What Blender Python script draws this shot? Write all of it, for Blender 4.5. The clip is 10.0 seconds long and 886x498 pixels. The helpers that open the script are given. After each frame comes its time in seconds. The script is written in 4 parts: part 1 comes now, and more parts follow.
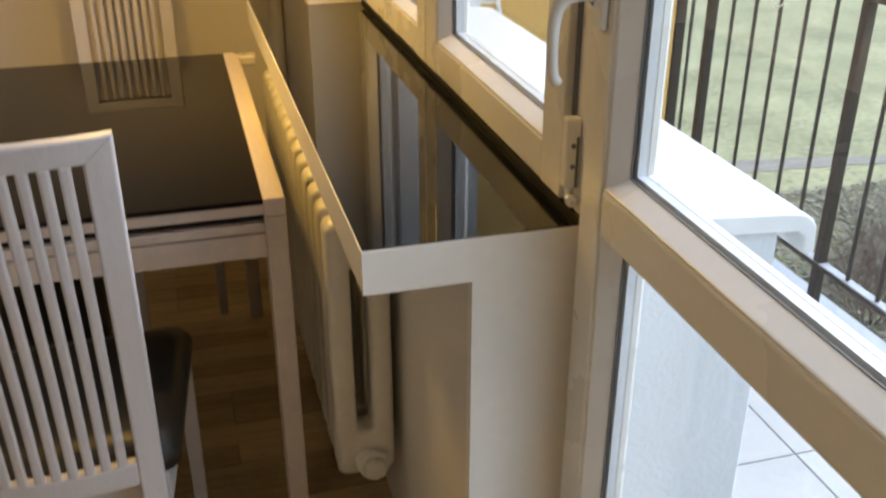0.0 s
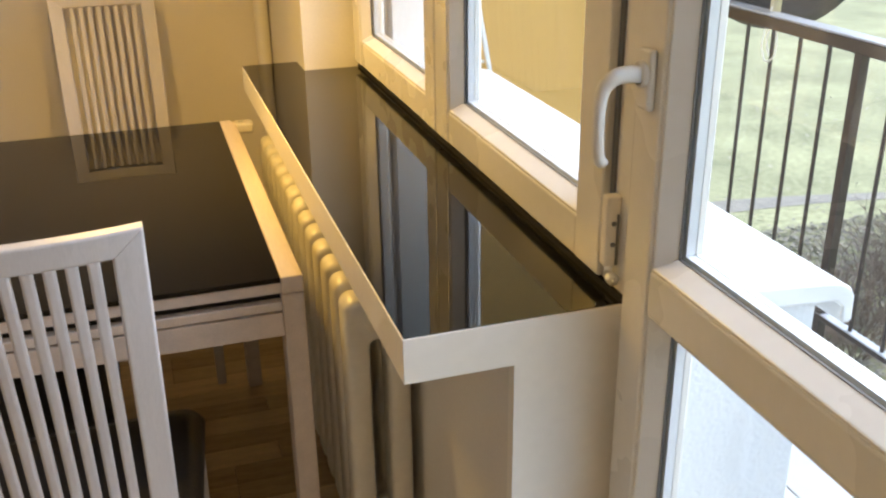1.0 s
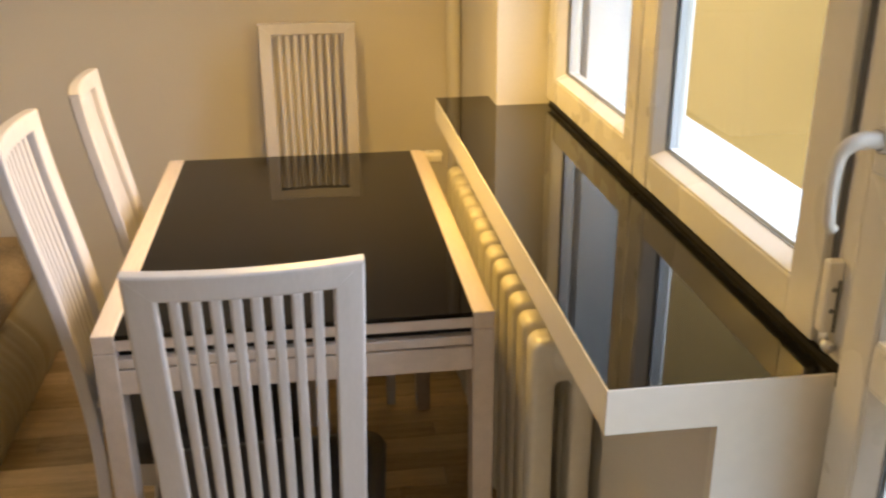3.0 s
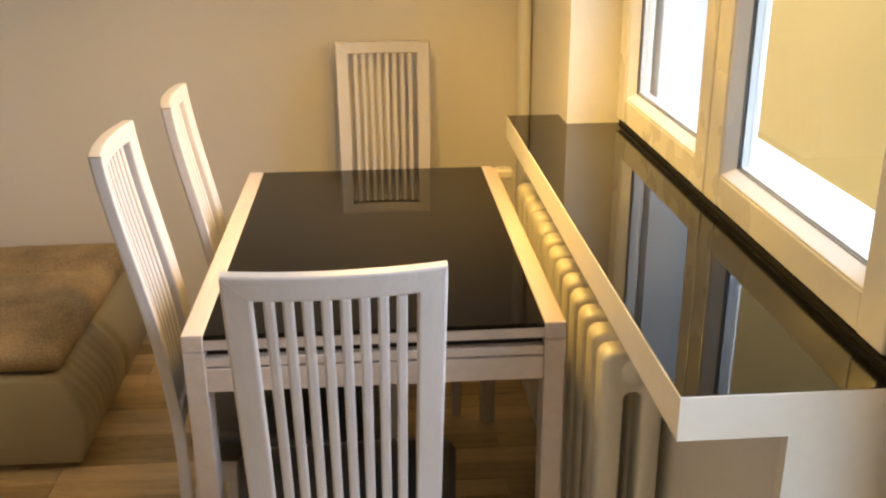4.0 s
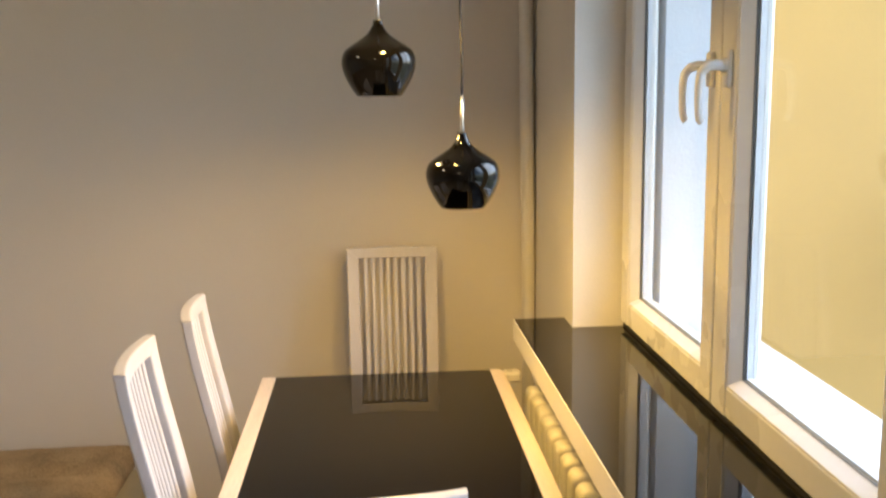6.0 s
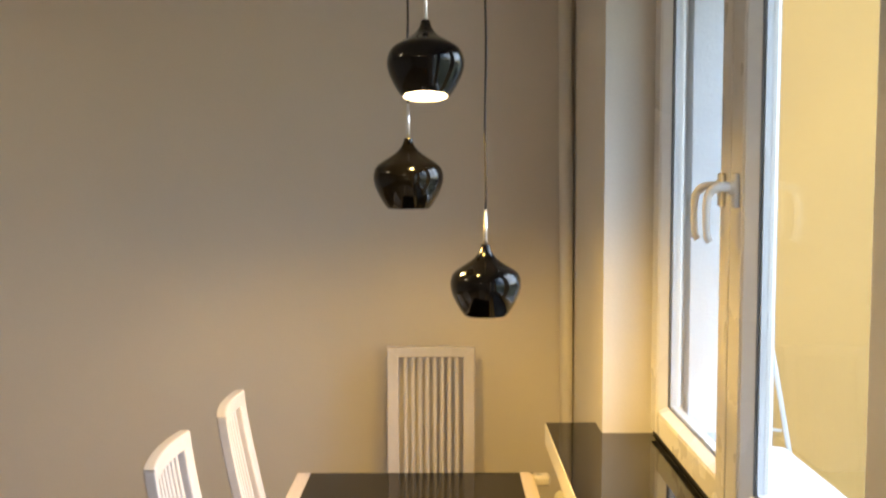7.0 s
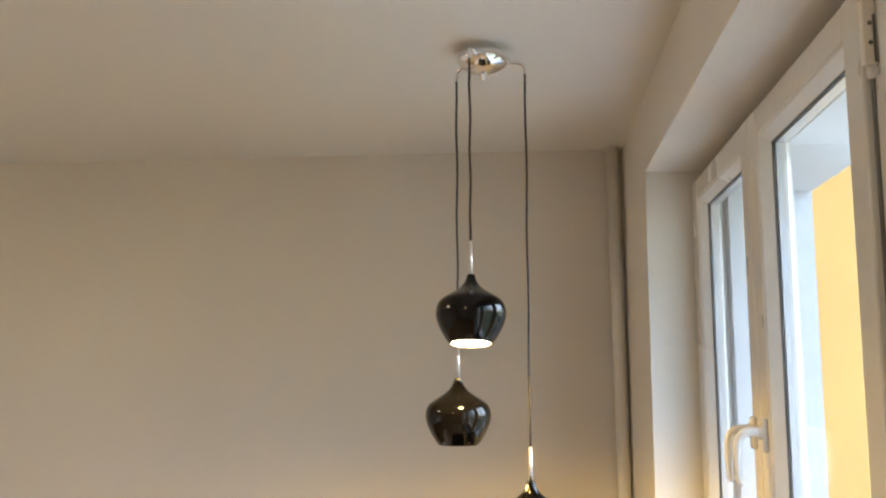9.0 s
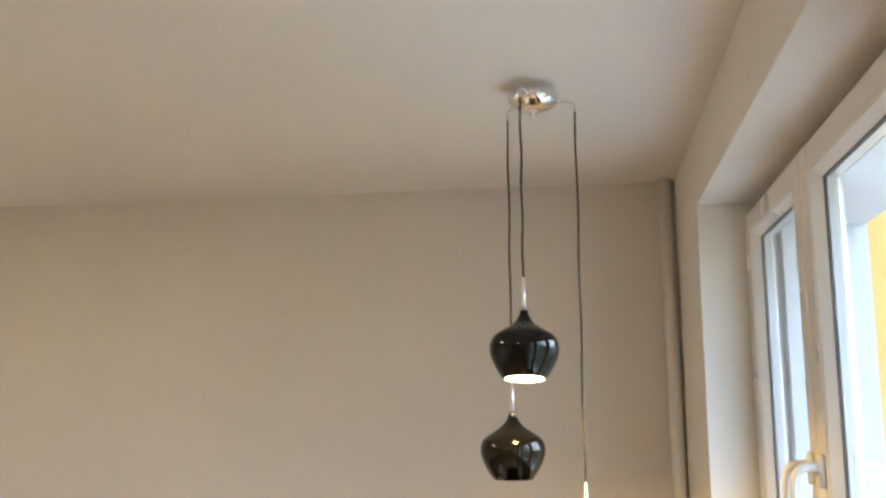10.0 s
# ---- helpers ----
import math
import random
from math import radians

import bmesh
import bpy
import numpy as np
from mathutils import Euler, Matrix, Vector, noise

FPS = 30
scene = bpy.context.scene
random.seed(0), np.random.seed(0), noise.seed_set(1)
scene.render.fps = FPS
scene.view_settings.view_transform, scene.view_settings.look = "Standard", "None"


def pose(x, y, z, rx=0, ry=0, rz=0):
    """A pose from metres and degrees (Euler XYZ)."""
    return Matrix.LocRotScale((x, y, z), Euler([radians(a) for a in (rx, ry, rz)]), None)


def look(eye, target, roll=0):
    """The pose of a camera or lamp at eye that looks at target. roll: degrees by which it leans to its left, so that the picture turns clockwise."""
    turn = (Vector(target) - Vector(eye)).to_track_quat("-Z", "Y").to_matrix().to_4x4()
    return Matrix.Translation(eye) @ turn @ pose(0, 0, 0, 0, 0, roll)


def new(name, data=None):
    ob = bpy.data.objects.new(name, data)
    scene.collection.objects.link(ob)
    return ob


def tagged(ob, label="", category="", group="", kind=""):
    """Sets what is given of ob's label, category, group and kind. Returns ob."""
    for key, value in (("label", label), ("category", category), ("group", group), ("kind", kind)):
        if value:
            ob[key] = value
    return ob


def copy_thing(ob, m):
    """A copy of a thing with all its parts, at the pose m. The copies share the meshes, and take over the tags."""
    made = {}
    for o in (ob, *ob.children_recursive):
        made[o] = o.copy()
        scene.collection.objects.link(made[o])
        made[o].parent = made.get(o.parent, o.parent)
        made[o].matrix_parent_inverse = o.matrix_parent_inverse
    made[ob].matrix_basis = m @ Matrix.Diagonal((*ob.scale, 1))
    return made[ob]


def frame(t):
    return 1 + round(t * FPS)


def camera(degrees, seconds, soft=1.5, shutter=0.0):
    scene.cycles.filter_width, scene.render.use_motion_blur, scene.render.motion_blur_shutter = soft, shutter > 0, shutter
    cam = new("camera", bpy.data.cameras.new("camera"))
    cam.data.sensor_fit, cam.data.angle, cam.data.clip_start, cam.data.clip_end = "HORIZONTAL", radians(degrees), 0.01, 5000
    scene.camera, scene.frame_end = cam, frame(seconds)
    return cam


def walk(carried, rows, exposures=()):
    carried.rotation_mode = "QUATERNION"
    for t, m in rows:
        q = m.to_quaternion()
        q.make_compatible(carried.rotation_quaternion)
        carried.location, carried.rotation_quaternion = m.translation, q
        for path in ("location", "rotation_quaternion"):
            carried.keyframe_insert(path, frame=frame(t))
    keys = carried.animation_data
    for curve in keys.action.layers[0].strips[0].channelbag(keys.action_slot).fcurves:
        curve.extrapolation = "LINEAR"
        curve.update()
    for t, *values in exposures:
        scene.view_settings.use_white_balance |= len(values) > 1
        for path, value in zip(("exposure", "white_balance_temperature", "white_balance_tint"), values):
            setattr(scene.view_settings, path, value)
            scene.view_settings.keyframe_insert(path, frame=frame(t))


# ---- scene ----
cam = camera(50.0, 10.0, soft=2.2, shutter=0.5)
PATH = [
    (0, (0.361, 0.126, 1.396), (0.842, 1.856, 0.515), 0.0),
    (0.5, (0.315, 0.181, 1.421), (0.862, 1.921, 0.601), -1.2),
    (1, (0.292, 0.197, 1.427), (0.845, 1.946, 0.632), -0.8),
    (1.5, (0.292, 0.199, 1.43), (0.843, 1.95, 0.635), -0.5),
    (2, (0.283, 0.202, 1.442), (0.778, 1.981, 0.672), -0.1),
    (2.5, (0.255, 0.205, 1.449), (0.635, 2.018, 0.695), -0.3),
    (3, (0.22, 0.21, 1.455), (0.47, 2.05, 0.713), -0.4),
    (3.2, (0.21, 0.206, 1.458), (0.416, 2.054, 0.722), -0.3),
    (4.3, (0.176, 0.148, 1.467), (0.303, 2.023, 0.783), -0.6),
    (4.5, (0.17, 0.15, 1.473), (0.306, 2.032, 0.808), -0.9),
    (5, (0.16, 0.145, 1.494), (0.32, 2.059, 0.935), -0.5),
    (5.5, (0.151, 0.136, 1.524), (0.308, 2.078, 1.073), -0.6),
    (6, (0.158, 0.12, 1.54), (0.3, 2.086, 1.2), -0.9),
    (6.2, (0.166, 0.111, 1.556), (0.285, 2.085, 1.256), -0.7),
    (7.3, (0.299, -0.005, 1.596), (0.259, 1.993, 1.512), -0.3),
    (7.5, (0.315, -0.025, 1.6), (0.262, 1.974, 1.569), -0.4),
    (8, (0.332, -0.065, 1.635), (0.222, 1.93, 1.722), -0.4),
    (8.5, (0.345, -0.088, 1.66), (0.205, 1.896, 1.868), -0.4),
    (9, (0.35, -0.132, 1.678), (0.171, 1.842, 1.947), -0.2),
    (9.5, (0.36, -0.149, 1.689), (0.143, 1.818, 1.979), -0.1),
    (10, (0.354, -0.174, 1.69), (0.066, 1.778, 2.02), -0.3),
]
EXPOSURES = [(0.0, 0.83, 6150, 8), (0.5, 1.01, 6150, 8), (1.5, 1.27, 6150, 8), (2.5, 1.28, 6150, 8), (3.2, 1.29, 6150, 8), (4.5, 1.54, 6000, 8), (5.2, 1.60, 5800, 8), (6.0, 1.36, 5700, 8), (7.5, 1.38, 5800, 8), (8.0, 1.64, 5750, 8), (8.5, 1.75, 5700, 8), (10.0, 2.04, 5500, 8)]
walk(cam, [(t, look(eye, target, roll)) for t, eye, target, roll in PATH], EXPOSURES)

# ---- light ----
world = bpy.data.worlds.new("sky")
scene.world = world
world.use_nodes = True
wn = world.node_tree
sky = wn.nodes.new("ShaderNodeTexSky")
sky.sky_type = "NISHITA"
sky.sun_disc = False
sky.sun_elevation = radians(37)
sky.sun_rotation = radians(88)
sky.dust_density = 1.2
wn.links.new(sky.outputs["Color"], wn.nodes["Background"].inputs["Color"])
wn.nodes["Background"].inputs["Strength"].default_value = 0.15
sun = new("sun", bpy.data.lights.new("sun", "SUN"))
sun.data.energy, sun.data.angle, sun.data.color = 3.6, radians(80), (0.89, 0.92, 1.0)
sun.matrix_world = look((9, 1.5, 8.0), (0.5, 1.2, 0.5))

# plan
TAB_X0, TAB_X1, TAB_Y0, TAB_Y1, TAB_Z = -0.158, 0.501, 1.630, 2.634, 0.765
WALL_X, OUT_X, FRAME_X = 0.690, 1.13, 0.834
WALL_Y, CEIL = 3.235, 2.488
WIN_Y0, WIN_Y1, WIN_Z0, WIN_Z1 = 1.155, 2.612, 0.890, 2.240
DOOR_Y0, DOOR_Y1 = 0.300, 1.155
ROOM_X, ROOM_Y = -3.2, -2.4
LAMPS = [(0.220, 1.997, 1.750), (0.176, 2.177, 1.519), (0.348, 2.134, 1.282)]
CANOPY = (0.246, 2.120)


# ---- materials ----
def mat(name, base, rough=0.5, metal=0.0, vary=0.08, scale=6.0, fine=80.0, bump=0.0, stretch=(1, 1, 1), gloss=0.5, per=0.0, tint=None, coat=0.0):
    m = bpy.data.materials.new(name)
    m.use_nodes = True
    nt = m.node_tree
    n, l = nt.nodes, nt.links
    p = n["Principled BSDF"]
    p.inputs["Metallic"].default_value = metal
    p.inputs["Specular IOR Level"].default_value = gloss
    p.inputs["Coat Weight"].default_value = coat
    tc = n.new("ShaderNodeTexCoord")
    mp = n.new("ShaderNodeMapping")
    mp.inputs["Scale"].default_value = stretch
    l.new(tc.outputs["Object"], mp.inputs["Vector"])
    big = n.new("ShaderNodeTexNoise")
    big.inputs["Scale"].default_value, big.inputs["Detail"].default_value = scale, 4
    small = n.new("ShaderNodeTexNoise")
    small.inputs["Scale"].default_value, small.inputs["Detail"].default_value = fine, 5
    l.new(mp.outputs[0], big.inputs["Vector"])
    l.new(mp.outputs[0], small.inputs["Vector"])
    add = n.new("ShaderNodeMath")
    add.operation = "ADD"
    l.new(big.outputs["Fac"], add.inputs[0])
    l.new(small.outputs["Fac"], add.inputs[1])
    half = n.new("ShaderNodeMath")
    half.operation = "MULTIPLY"
    half.inputs[1].default_value = 0.5
    l.new(add.outputs[0], half.inputs[0])
    fac = half.outputs[0]
    if per:
        info = n.new("ShaderNodeObjectInfo")
        mm = n.new("ShaderNodeMath")
        mm.operation = "MULTIPLY_ADD"
        mm.inputs[1].default_value, mm.inputs[2].default_value = per, -per / 2
        l.new(info.outputs["Random"], mm.inputs[0])
        s2 = n.new("ShaderNodeMath")
        s2.operation = "ADD"
        l.new(fac, s2.inputs[0])
        l.new(mm.outputs[0], s2.inputs[1])
        fac = s2.outputs[0]
    ramp = n.new("ShaderNodeValToRGB")
    a = [max(0.0, c * (1 - vary * 2)) for c in base]
    b = [min(1.0, c * (1 + vary * 2)) for c in (tint or base)]
    ramp.color_ramp.elements[0].position, ramp.color_ramp.elements[1].position = 0.25, 0.75
    ramp.color_ramp.elements[0].color = (*a, 1)
    ramp.color_ramp.elements[1].color = (*b, 1)
    l.new(fac, ramp.inputs["Fac"])
    l.new(ramp.outputs["Color"], p.inputs["Base Color"])
    rr = n.new("ShaderNodeMapRange")
    rr.inputs["To Min"].default_value, rr.inputs["To Max"].default_value = max(0, rough * 0.85), min(1, rough * 1.15)
    l.new(big.outputs["Fac"], rr.inputs["Value"])
    l.new(rr.outputs[0], p.inputs["Roughness"])
    if bump:
        bp = n.new("ShaderNodeBump")
        bp.inputs["Strength"].default_value, bp.inputs["Distance"].default_value = bump, 0.002
        l.new(small.outputs["Fac"], bp.inputs["Height"])
        l.new(bp.outputs[0], p.inputs["Normal"])
    return m


def glass_mat():
    m = bpy.data.materials.new("window_glass")
    m.use_nodes = True
    n, l = m.node_tree.nodes, m.node_tree.links
    n.remove(n["Principled BSDF"])
    tr = n.new("ShaderNodeBsdfTransparent")
    tr.inputs["Color"].default_value = (0.95, 0.97, 0.97, 1)
    gl = n.new("ShaderNodeBsdfGlossy")
    gl.inputs["Roughness"].default_value = 0.01
    lw = n.new("ShaderNodeLayerWeight")
    lw.inputs["Blend"].default_value = 0.5
    pw = n.new("ShaderNodeMath")
    pw.operation = "POWER"
    pw.inputs[1].default_value = 5.0
    l.new(lw.outputs["Facing"], pw.inputs[0])
    fr = n.new("ShaderNodeMath")
    fr.operation = "MULTIPLY_ADD"
    fr.inputs[1].default_value, fr.inputs[2].default_value = 0.9, 0.035
    l.new(pw.outputs[0], fr.inputs[0])
    mx = n.new("ShaderNodeMixShader")
    l.new(fr.outputs[0], mx.inputs["Fac"])
    l.new(tr.outputs[0], mx.inputs[1])
    l.new(gl.outputs[0], mx.inputs[2])
    l.new(mx.outputs[0], n["Material Output"].inputs["Surface"])
    return m


def glow_mat(name, color, strength):
    m = bpy.data.materials.new(name)
    m.use_nodes = True
    p = m.node_tree.nodes["Principled BSDF"]
    p.inputs["Base Color"].default_value = (0.9, 0.88, 0.82, 1)
    p.inputs["Emission Color"].default_value = (*color, 1)
    p.inputs["Emission Strength"].default_value = strength
    return m


M_WALL = mat("wall_paint", (0.66, 0.62, 0.575), 0.7, vary=0.03, scale=1.5, fine=260, bump=0.12)
M_CEIL = mat("ceiling_paint", (0.80, 0.785, 0.76), 0.8, vary=0.02, scale=1.2, fine=200, bump=0.1)
M_REVEAL = mat("white_paint", (0.74, 0.71, 0.66), 0.6, vary=0.03, scale=3, fine=180, bump=0.1)
M_PVC = mat("white_pvc", (0.74, 0.73, 0.71), 0.28, vary=0.02, scale=3, fine=50)
M_BEAD = mat("grey_seal", (0.15, 0.15, 0.155), 0.5, vary=0.1)
M_LAM = mat("white_laminate", (0.83, 0.795, 0.74), 0.35, vary=0.02, scale=4, fine=60)
M_WOOD = mat("whitewashed_wood", (0.545, 0.475, 0.43), 0.42, vary=0.06, scale=7, fine=60, bump=0.1, stretch=(6, 0.5, 6), tint=(0.60, 0.52, 0.465))
M_CHAIR = mat("white_lacquered_wood", (0.565, 0.54, 0.55), 0.33, vary=0.04, scale=8, fine=70, bump=0.08, stretch=(6, 6, 0.6))
M_BLACK = mat("black_glass", (0.007, 0.006, 0.005), 0.015, vary=0.1, gloss=0.55)
M_TOP = mat("black_lacquered_glass", (0.006, 0.005, 0.0042), 0.012, vary=0.1, gloss=0.25)
M_DARK = mat("dark_gap", (0.008, 0.007, 0.006), 0.7, vary=0.1)
M_SEAT = mat("black_leatherette", (0.016, 0.014, 0.013), 0.38, vary=0.2, fine=220, bump=0.3)
M_RAD = mat("cream_enamel", (0.66, 0.635, 0.57), 0.35, vary=0.04, scale=8, fine=60, bump=0.06)
M_CHROME = mat("chrome", (0.85, 0.85, 0.86), 0.07, metal=1.0, vary=0.02)
M_ALU = mat("aluminium_spacer", (0.66, 0.68, 0.72), 0.30, metal=0.15, vary=0.04)
M_STEEL = mat("satin_steel", (0.88, 0.88, 0.89), 0.33, metal=1.0, vary=0.02)
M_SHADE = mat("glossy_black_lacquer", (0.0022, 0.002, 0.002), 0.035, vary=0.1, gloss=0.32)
M_CORD = mat("black_cord", (0.03, 0.026, 0.022), 0.6, vary=0.1)
M_INNER = mat("white_inner", (0.85, 0.82, 0.75), 0.5, vary=0.02)
M_FLOOR = mat("oak_plank", (0.405, 0.285, 0.14), 0.4, vary=0.16, scale=5, fine=45, bump=0.12, stretch=(0.7, 9, 1), per=0.35, tint=(0.52, 0.385, 0.22))
M_SOFA = mat("cream_leather", (0.31, 0.26, 0.155), 0.42, vary=0.05, scale=6, fine=150, bump=0.25)
M_CUSH = mat("brown_plush", (0.235, 0.165, 0.085), 0.9, vary=0.38, scale=7, fine=200, bump=0.8, gloss=0.2, tint=(0.31, 0.225, 0.125))
M_RENDER = mat("rough_white_render", (0.69, 0.71, 0.745), 0.9, vary=0.04, scale=7, fine=130, bump=0.8)
M_YELLOW = mat("yellow_render", (0.655, 0.402, 0.122), 0.85, vary=0.05, scale=3, fine=120, bump=0.4)
M_SILL = mat("white_sill", (0.76, 0.77, 0.79), 0.35, vary=0.02)
M_TILE = mat("pale_tile", (0.47, 0.465, 0.46), 0.4, vary=0.05, scale=4, fine=50, per=0.2)
M_GROUT = mat("grout", (0.36, 0.34, 0.31), 0.9)
M_IRON = mat("brown_painted_iron", (0.036, 0.025, 0.020), 0.5, vary=0.15, fine=90, bump=0.2)
M_ZINC = mat("zinc_flashing", (0.36, 0.37, 0.40), 0.4, vary=0.06, scale=4, fine=40, stretch=(4, 0.5, 1))
M_GRASS = mat("lawn", (0.262, 0.262, 0.118), 0.95, vary=0.24, scale=0.9, fine=11, bump=0.3, tint=(0.38, 0.352, 0.195))
M_BLADE = mat("grass_blade", (0.285, 0.285, 0.125), 0.8, vary=0.22, scale=1.3, fine=20, tint=(0.43, 0.395, 0.22))
M_LEAF = mat("dry_leaf", (0.30, 0.25, 0.17), 0.9, vary=0.3, scale=3, fine=30, tint=(0.46, 0.40, 0.30))
M_LITTER = mat("leaf_litter", (0.235, 0.20, 0.15), 0.95, vary=0.25, scale=3, fine=25, tint=(0.31, 0.27, 0.205))
M_TWIG = mat("bare_twig", (0.27, 0.20, 0.15), 0.9, vary=0.2)
M_DISH = mat("dark_grey_dish", (0.035, 0.036, 0.040), 0.45, vary=0.1)
M_CREAM = mat("cream_mast_paint", (0.62, 0.56, 0.36), 0.5, vary=0.06, fine=60)
M_WHITE = mat("white_metal", (0.78, 0.79, 0.80), 0.35, vary=0.02)
M_SOIL = mat("worn_path", (0.30, 0.26, 0.21), 0.95, vary=0.15, scale=4, fine=30, bump=0.4)
M_GLASS = glass_mat()
M_GLOW = glow_mat("lit_diffuser", (1.0, 0.68, 0.30), 8.0)


# ---- mesh helpers ----
def part(name, bm, material, parent=None, label="", smooth=False):
    me = bpy.data.meshes.new(name)
    if smooth:
        for f in bm.faces:
            f.smooth = True
    bm.normal_update()
    bm.to_mesh(me)
    bm.free()
    me.materials.append(material)
    ob = new(name, me)
    if parent is not None:
        ob.parent = parent
    if label:
        ob["label"] = label
    return ob


def thing(name, at=(0, 0, 0), **tags):
    ob = new(name)
    ob.empty_display_size = 0.05
    ob.matrix_basis = Matrix.Translation(at)
    return tagged(ob, **tags)


def add_box(bm, lo, hi, bevel=0.0, seg=1):
    c = [(a + b) / 2 for a, b in zip(lo, hi)]
    s = [abs(b - a) for a, b in zip(lo, hi)]
    r = bmesh.ops.create_cube(bm, size=1.0, matrix=Matrix.Translation(c) @ Matrix.Diagonal((*s, 1)))
    if bevel:
        es = {e for v in r["verts"] for e in v.link_edges}
        bmesh.ops.bevel(bm, geom=list(es), offset=bevel, segments=seg, affect="EDGES", profile=0.5)
    return bm


def box(lo, hi, bevel=0.0, seg=1):
    return add_box(bmesh.new(), lo, hi, bevel, seg)


def lathe(profile, n=40, at=(0, 0, 0), cap_low=False, cap_high=False):
    bm = bmesh.new()
    rings = []
    for r, z in profile:
        rings.append([bm.verts.new((at[0] + r * math.cos(2 * math.pi * k / n), at[1] + r * math.sin(2 * math.pi * k / n), at[2] + z)) for k in range(n)])
    for a, b in zip(rings, rings[1:]):
        for k in range(n):
            bm.faces.new((a[k], a[(k + 1) % n], b[(k + 1) % n], b[k]))
    if cap_low:
        bm.faces.new(rings[0][::-1])
    if cap_high:
        bm.faces.new(rings[-1])
    return bm


def add_tube(bm, pts, radius, n=8):
    pts = [Vector(p) for p in pts]
    rings = []
    for i, p in enumerate(pts):
        d = (pts[min(i + 1, len(pts) - 1)] - pts[max(i - 1, 0)]).normalized()
        u = d.orthogonal().normalized() if i == 0 else (rings[-1][1] - d * rings[-1][1].dot(d)).normalized()
        w = d.cross(u)
        rad = radius(i / max(1, len(pts) - 1)) if callable(radius) else radius
        rings.append(([bm.verts.new(p + rad * (math.cos(2 * math.pi * k / n) * u + math.sin(2 * math.pi * k / n) * w)) for k in range(n)], u))
    for (a, _), (b, _) in zip(rings, rings[1:]):
        for k in range(n):
            bm.faces.new((a[k], a[(k + 1) % n], b[(k + 1) % n], b[k]))
    bm.faces.new(rings[0][0][::-1])
    bm.faces.new(rings[-1][0])
    return bm


def tube(pts, radius, n=8):
    return add_tube(bmesh.new(), pts, radius, n)


def bend(points, steps=6):
    """A smooth line through the points."""
    pts = [Vector(p) for p in points]
    out = []
    for i in range(len(pts) - 1):
        p0, p1, p2, p3 = pts[max(i - 1, 0)], pts[i], pts[i + 1], pts[min(i + 2, len(pts) - 1)]
        for k in range(steps):
            t = k / steps
            out.append(0.5 * ((2 * p1) + (p2 - p0) * t + (2 * p0 - 5 * p1 + 4 * p2 - p3) * t * t + (3 * p1 - p0 - 3 * p2 + p3) * t ** 3))
    out.append(pts[-1])
    return out


def solid(name, lo, hi, material, label, bevel=0.0):
    return tagged(part(name, box(lo, hi, bevel), material), label=label, category="wall", kind="structure")


# ---- room shell ----
T = 0.2
floor_ob = tagged(part("floor", box((ROOM_X - T, ROOM_Y - T, -0.2), (FRAME_X + 0.07, WALL_Y + T, -0.006)), M_DARK), "warm oak strip floor laid in staggered planks", "floor", kind="structure")
tagged(part("ceiling", box((ROOM_X - T, ROOM_Y - T, CEIL), (OUT_X, WALL_Y + T, CEIL + 0.2)), M_CEIL), "plain off-white painted ceiling above the dining corner", "ceiling", kind="structure")
solid("wall_north", (ROOM_X - T, WALL_Y, -0.006), (WALL_X, WALL_Y + T, CEIL), M_WALL, "smooth taupe beige painted wall behind the table")
solid("wall_west", (ROOM_X - T, ROOM_Y, -0.006), (ROOM_X, WALL_Y, CEIL), M_WALL, "smooth taupe beige painted side wall of the room")
solid("wall_south", (ROOM_X - T, ROOM_Y - T, -0.006), (OUT_X, ROOM_Y, CEIL), M_WALL, "smooth taupe beige painted wall at the room's end")
HEAD_IN, HEAD_OUT, REV_Y = 2.268, 2.185, 2.525
SPLIT = 0.87
wall_e = thing("wall_east", label="thick window wall, painted beige inside and rendered white outside", category="wall", kind="structure")
part("pier", box((WALL_X, WIN_Y1, -0.006), (OUT_X, WALL_Y + T, CEIL)), M_REVEAL, wall_e)
part("pier", box((WALL_X, ROOM_Y, -0.006), (OUT_X, DOOR_Y0, CEIL)), M_REVEAL, wall_e)
part("parapet", box((WALL_X, WIN_Y0 + 0.004, -0.006), (SPLIT + 0.05, WIN_Y1, 0.820)), M_REVEAL, wall_e, "white painted parapet under the window")
part("outer_parapet", box((SPLIT + 0.05, 1.148, -0.06), (OUT_X, WIN_Y1, 0.845), 0.006), M_RENDER, wall_e, "rough white rendered end of the parapet")
part("lintel", box((WALL_X, DOOR_Y0, HEAD_IN), (SPLIT, WIN_Y1, CEIL)), M_REVEAL, wall_e)
part("outer_lintel", box((0.9205, DOOR_Y0, HEAD_OUT), (OUT_X, WIN_Y1, CEIL)), M_RENDER, wall_e)
part("outer_reveal", box((0.9045, REV_Y, 0.846), (OUT_X, WIN_Y1, HEAD_OUT)), M_RENDER, wall_e)
part("filler", box((SPLIT, DOOR_Y0, WIN_Z1), (SPLIT + 0.05, WIN_Y1, CEIL)), M_REVEAL, wall_e)
tagged(part("skirting", box((ROOM_X, WALL_Y - 0.014, 0), (WALL_X - 0.12, WALL_Y, 0.06), 0.003), M_WOOD), "pale wooden skirting board along the wall", "baseboard", kind="structure")

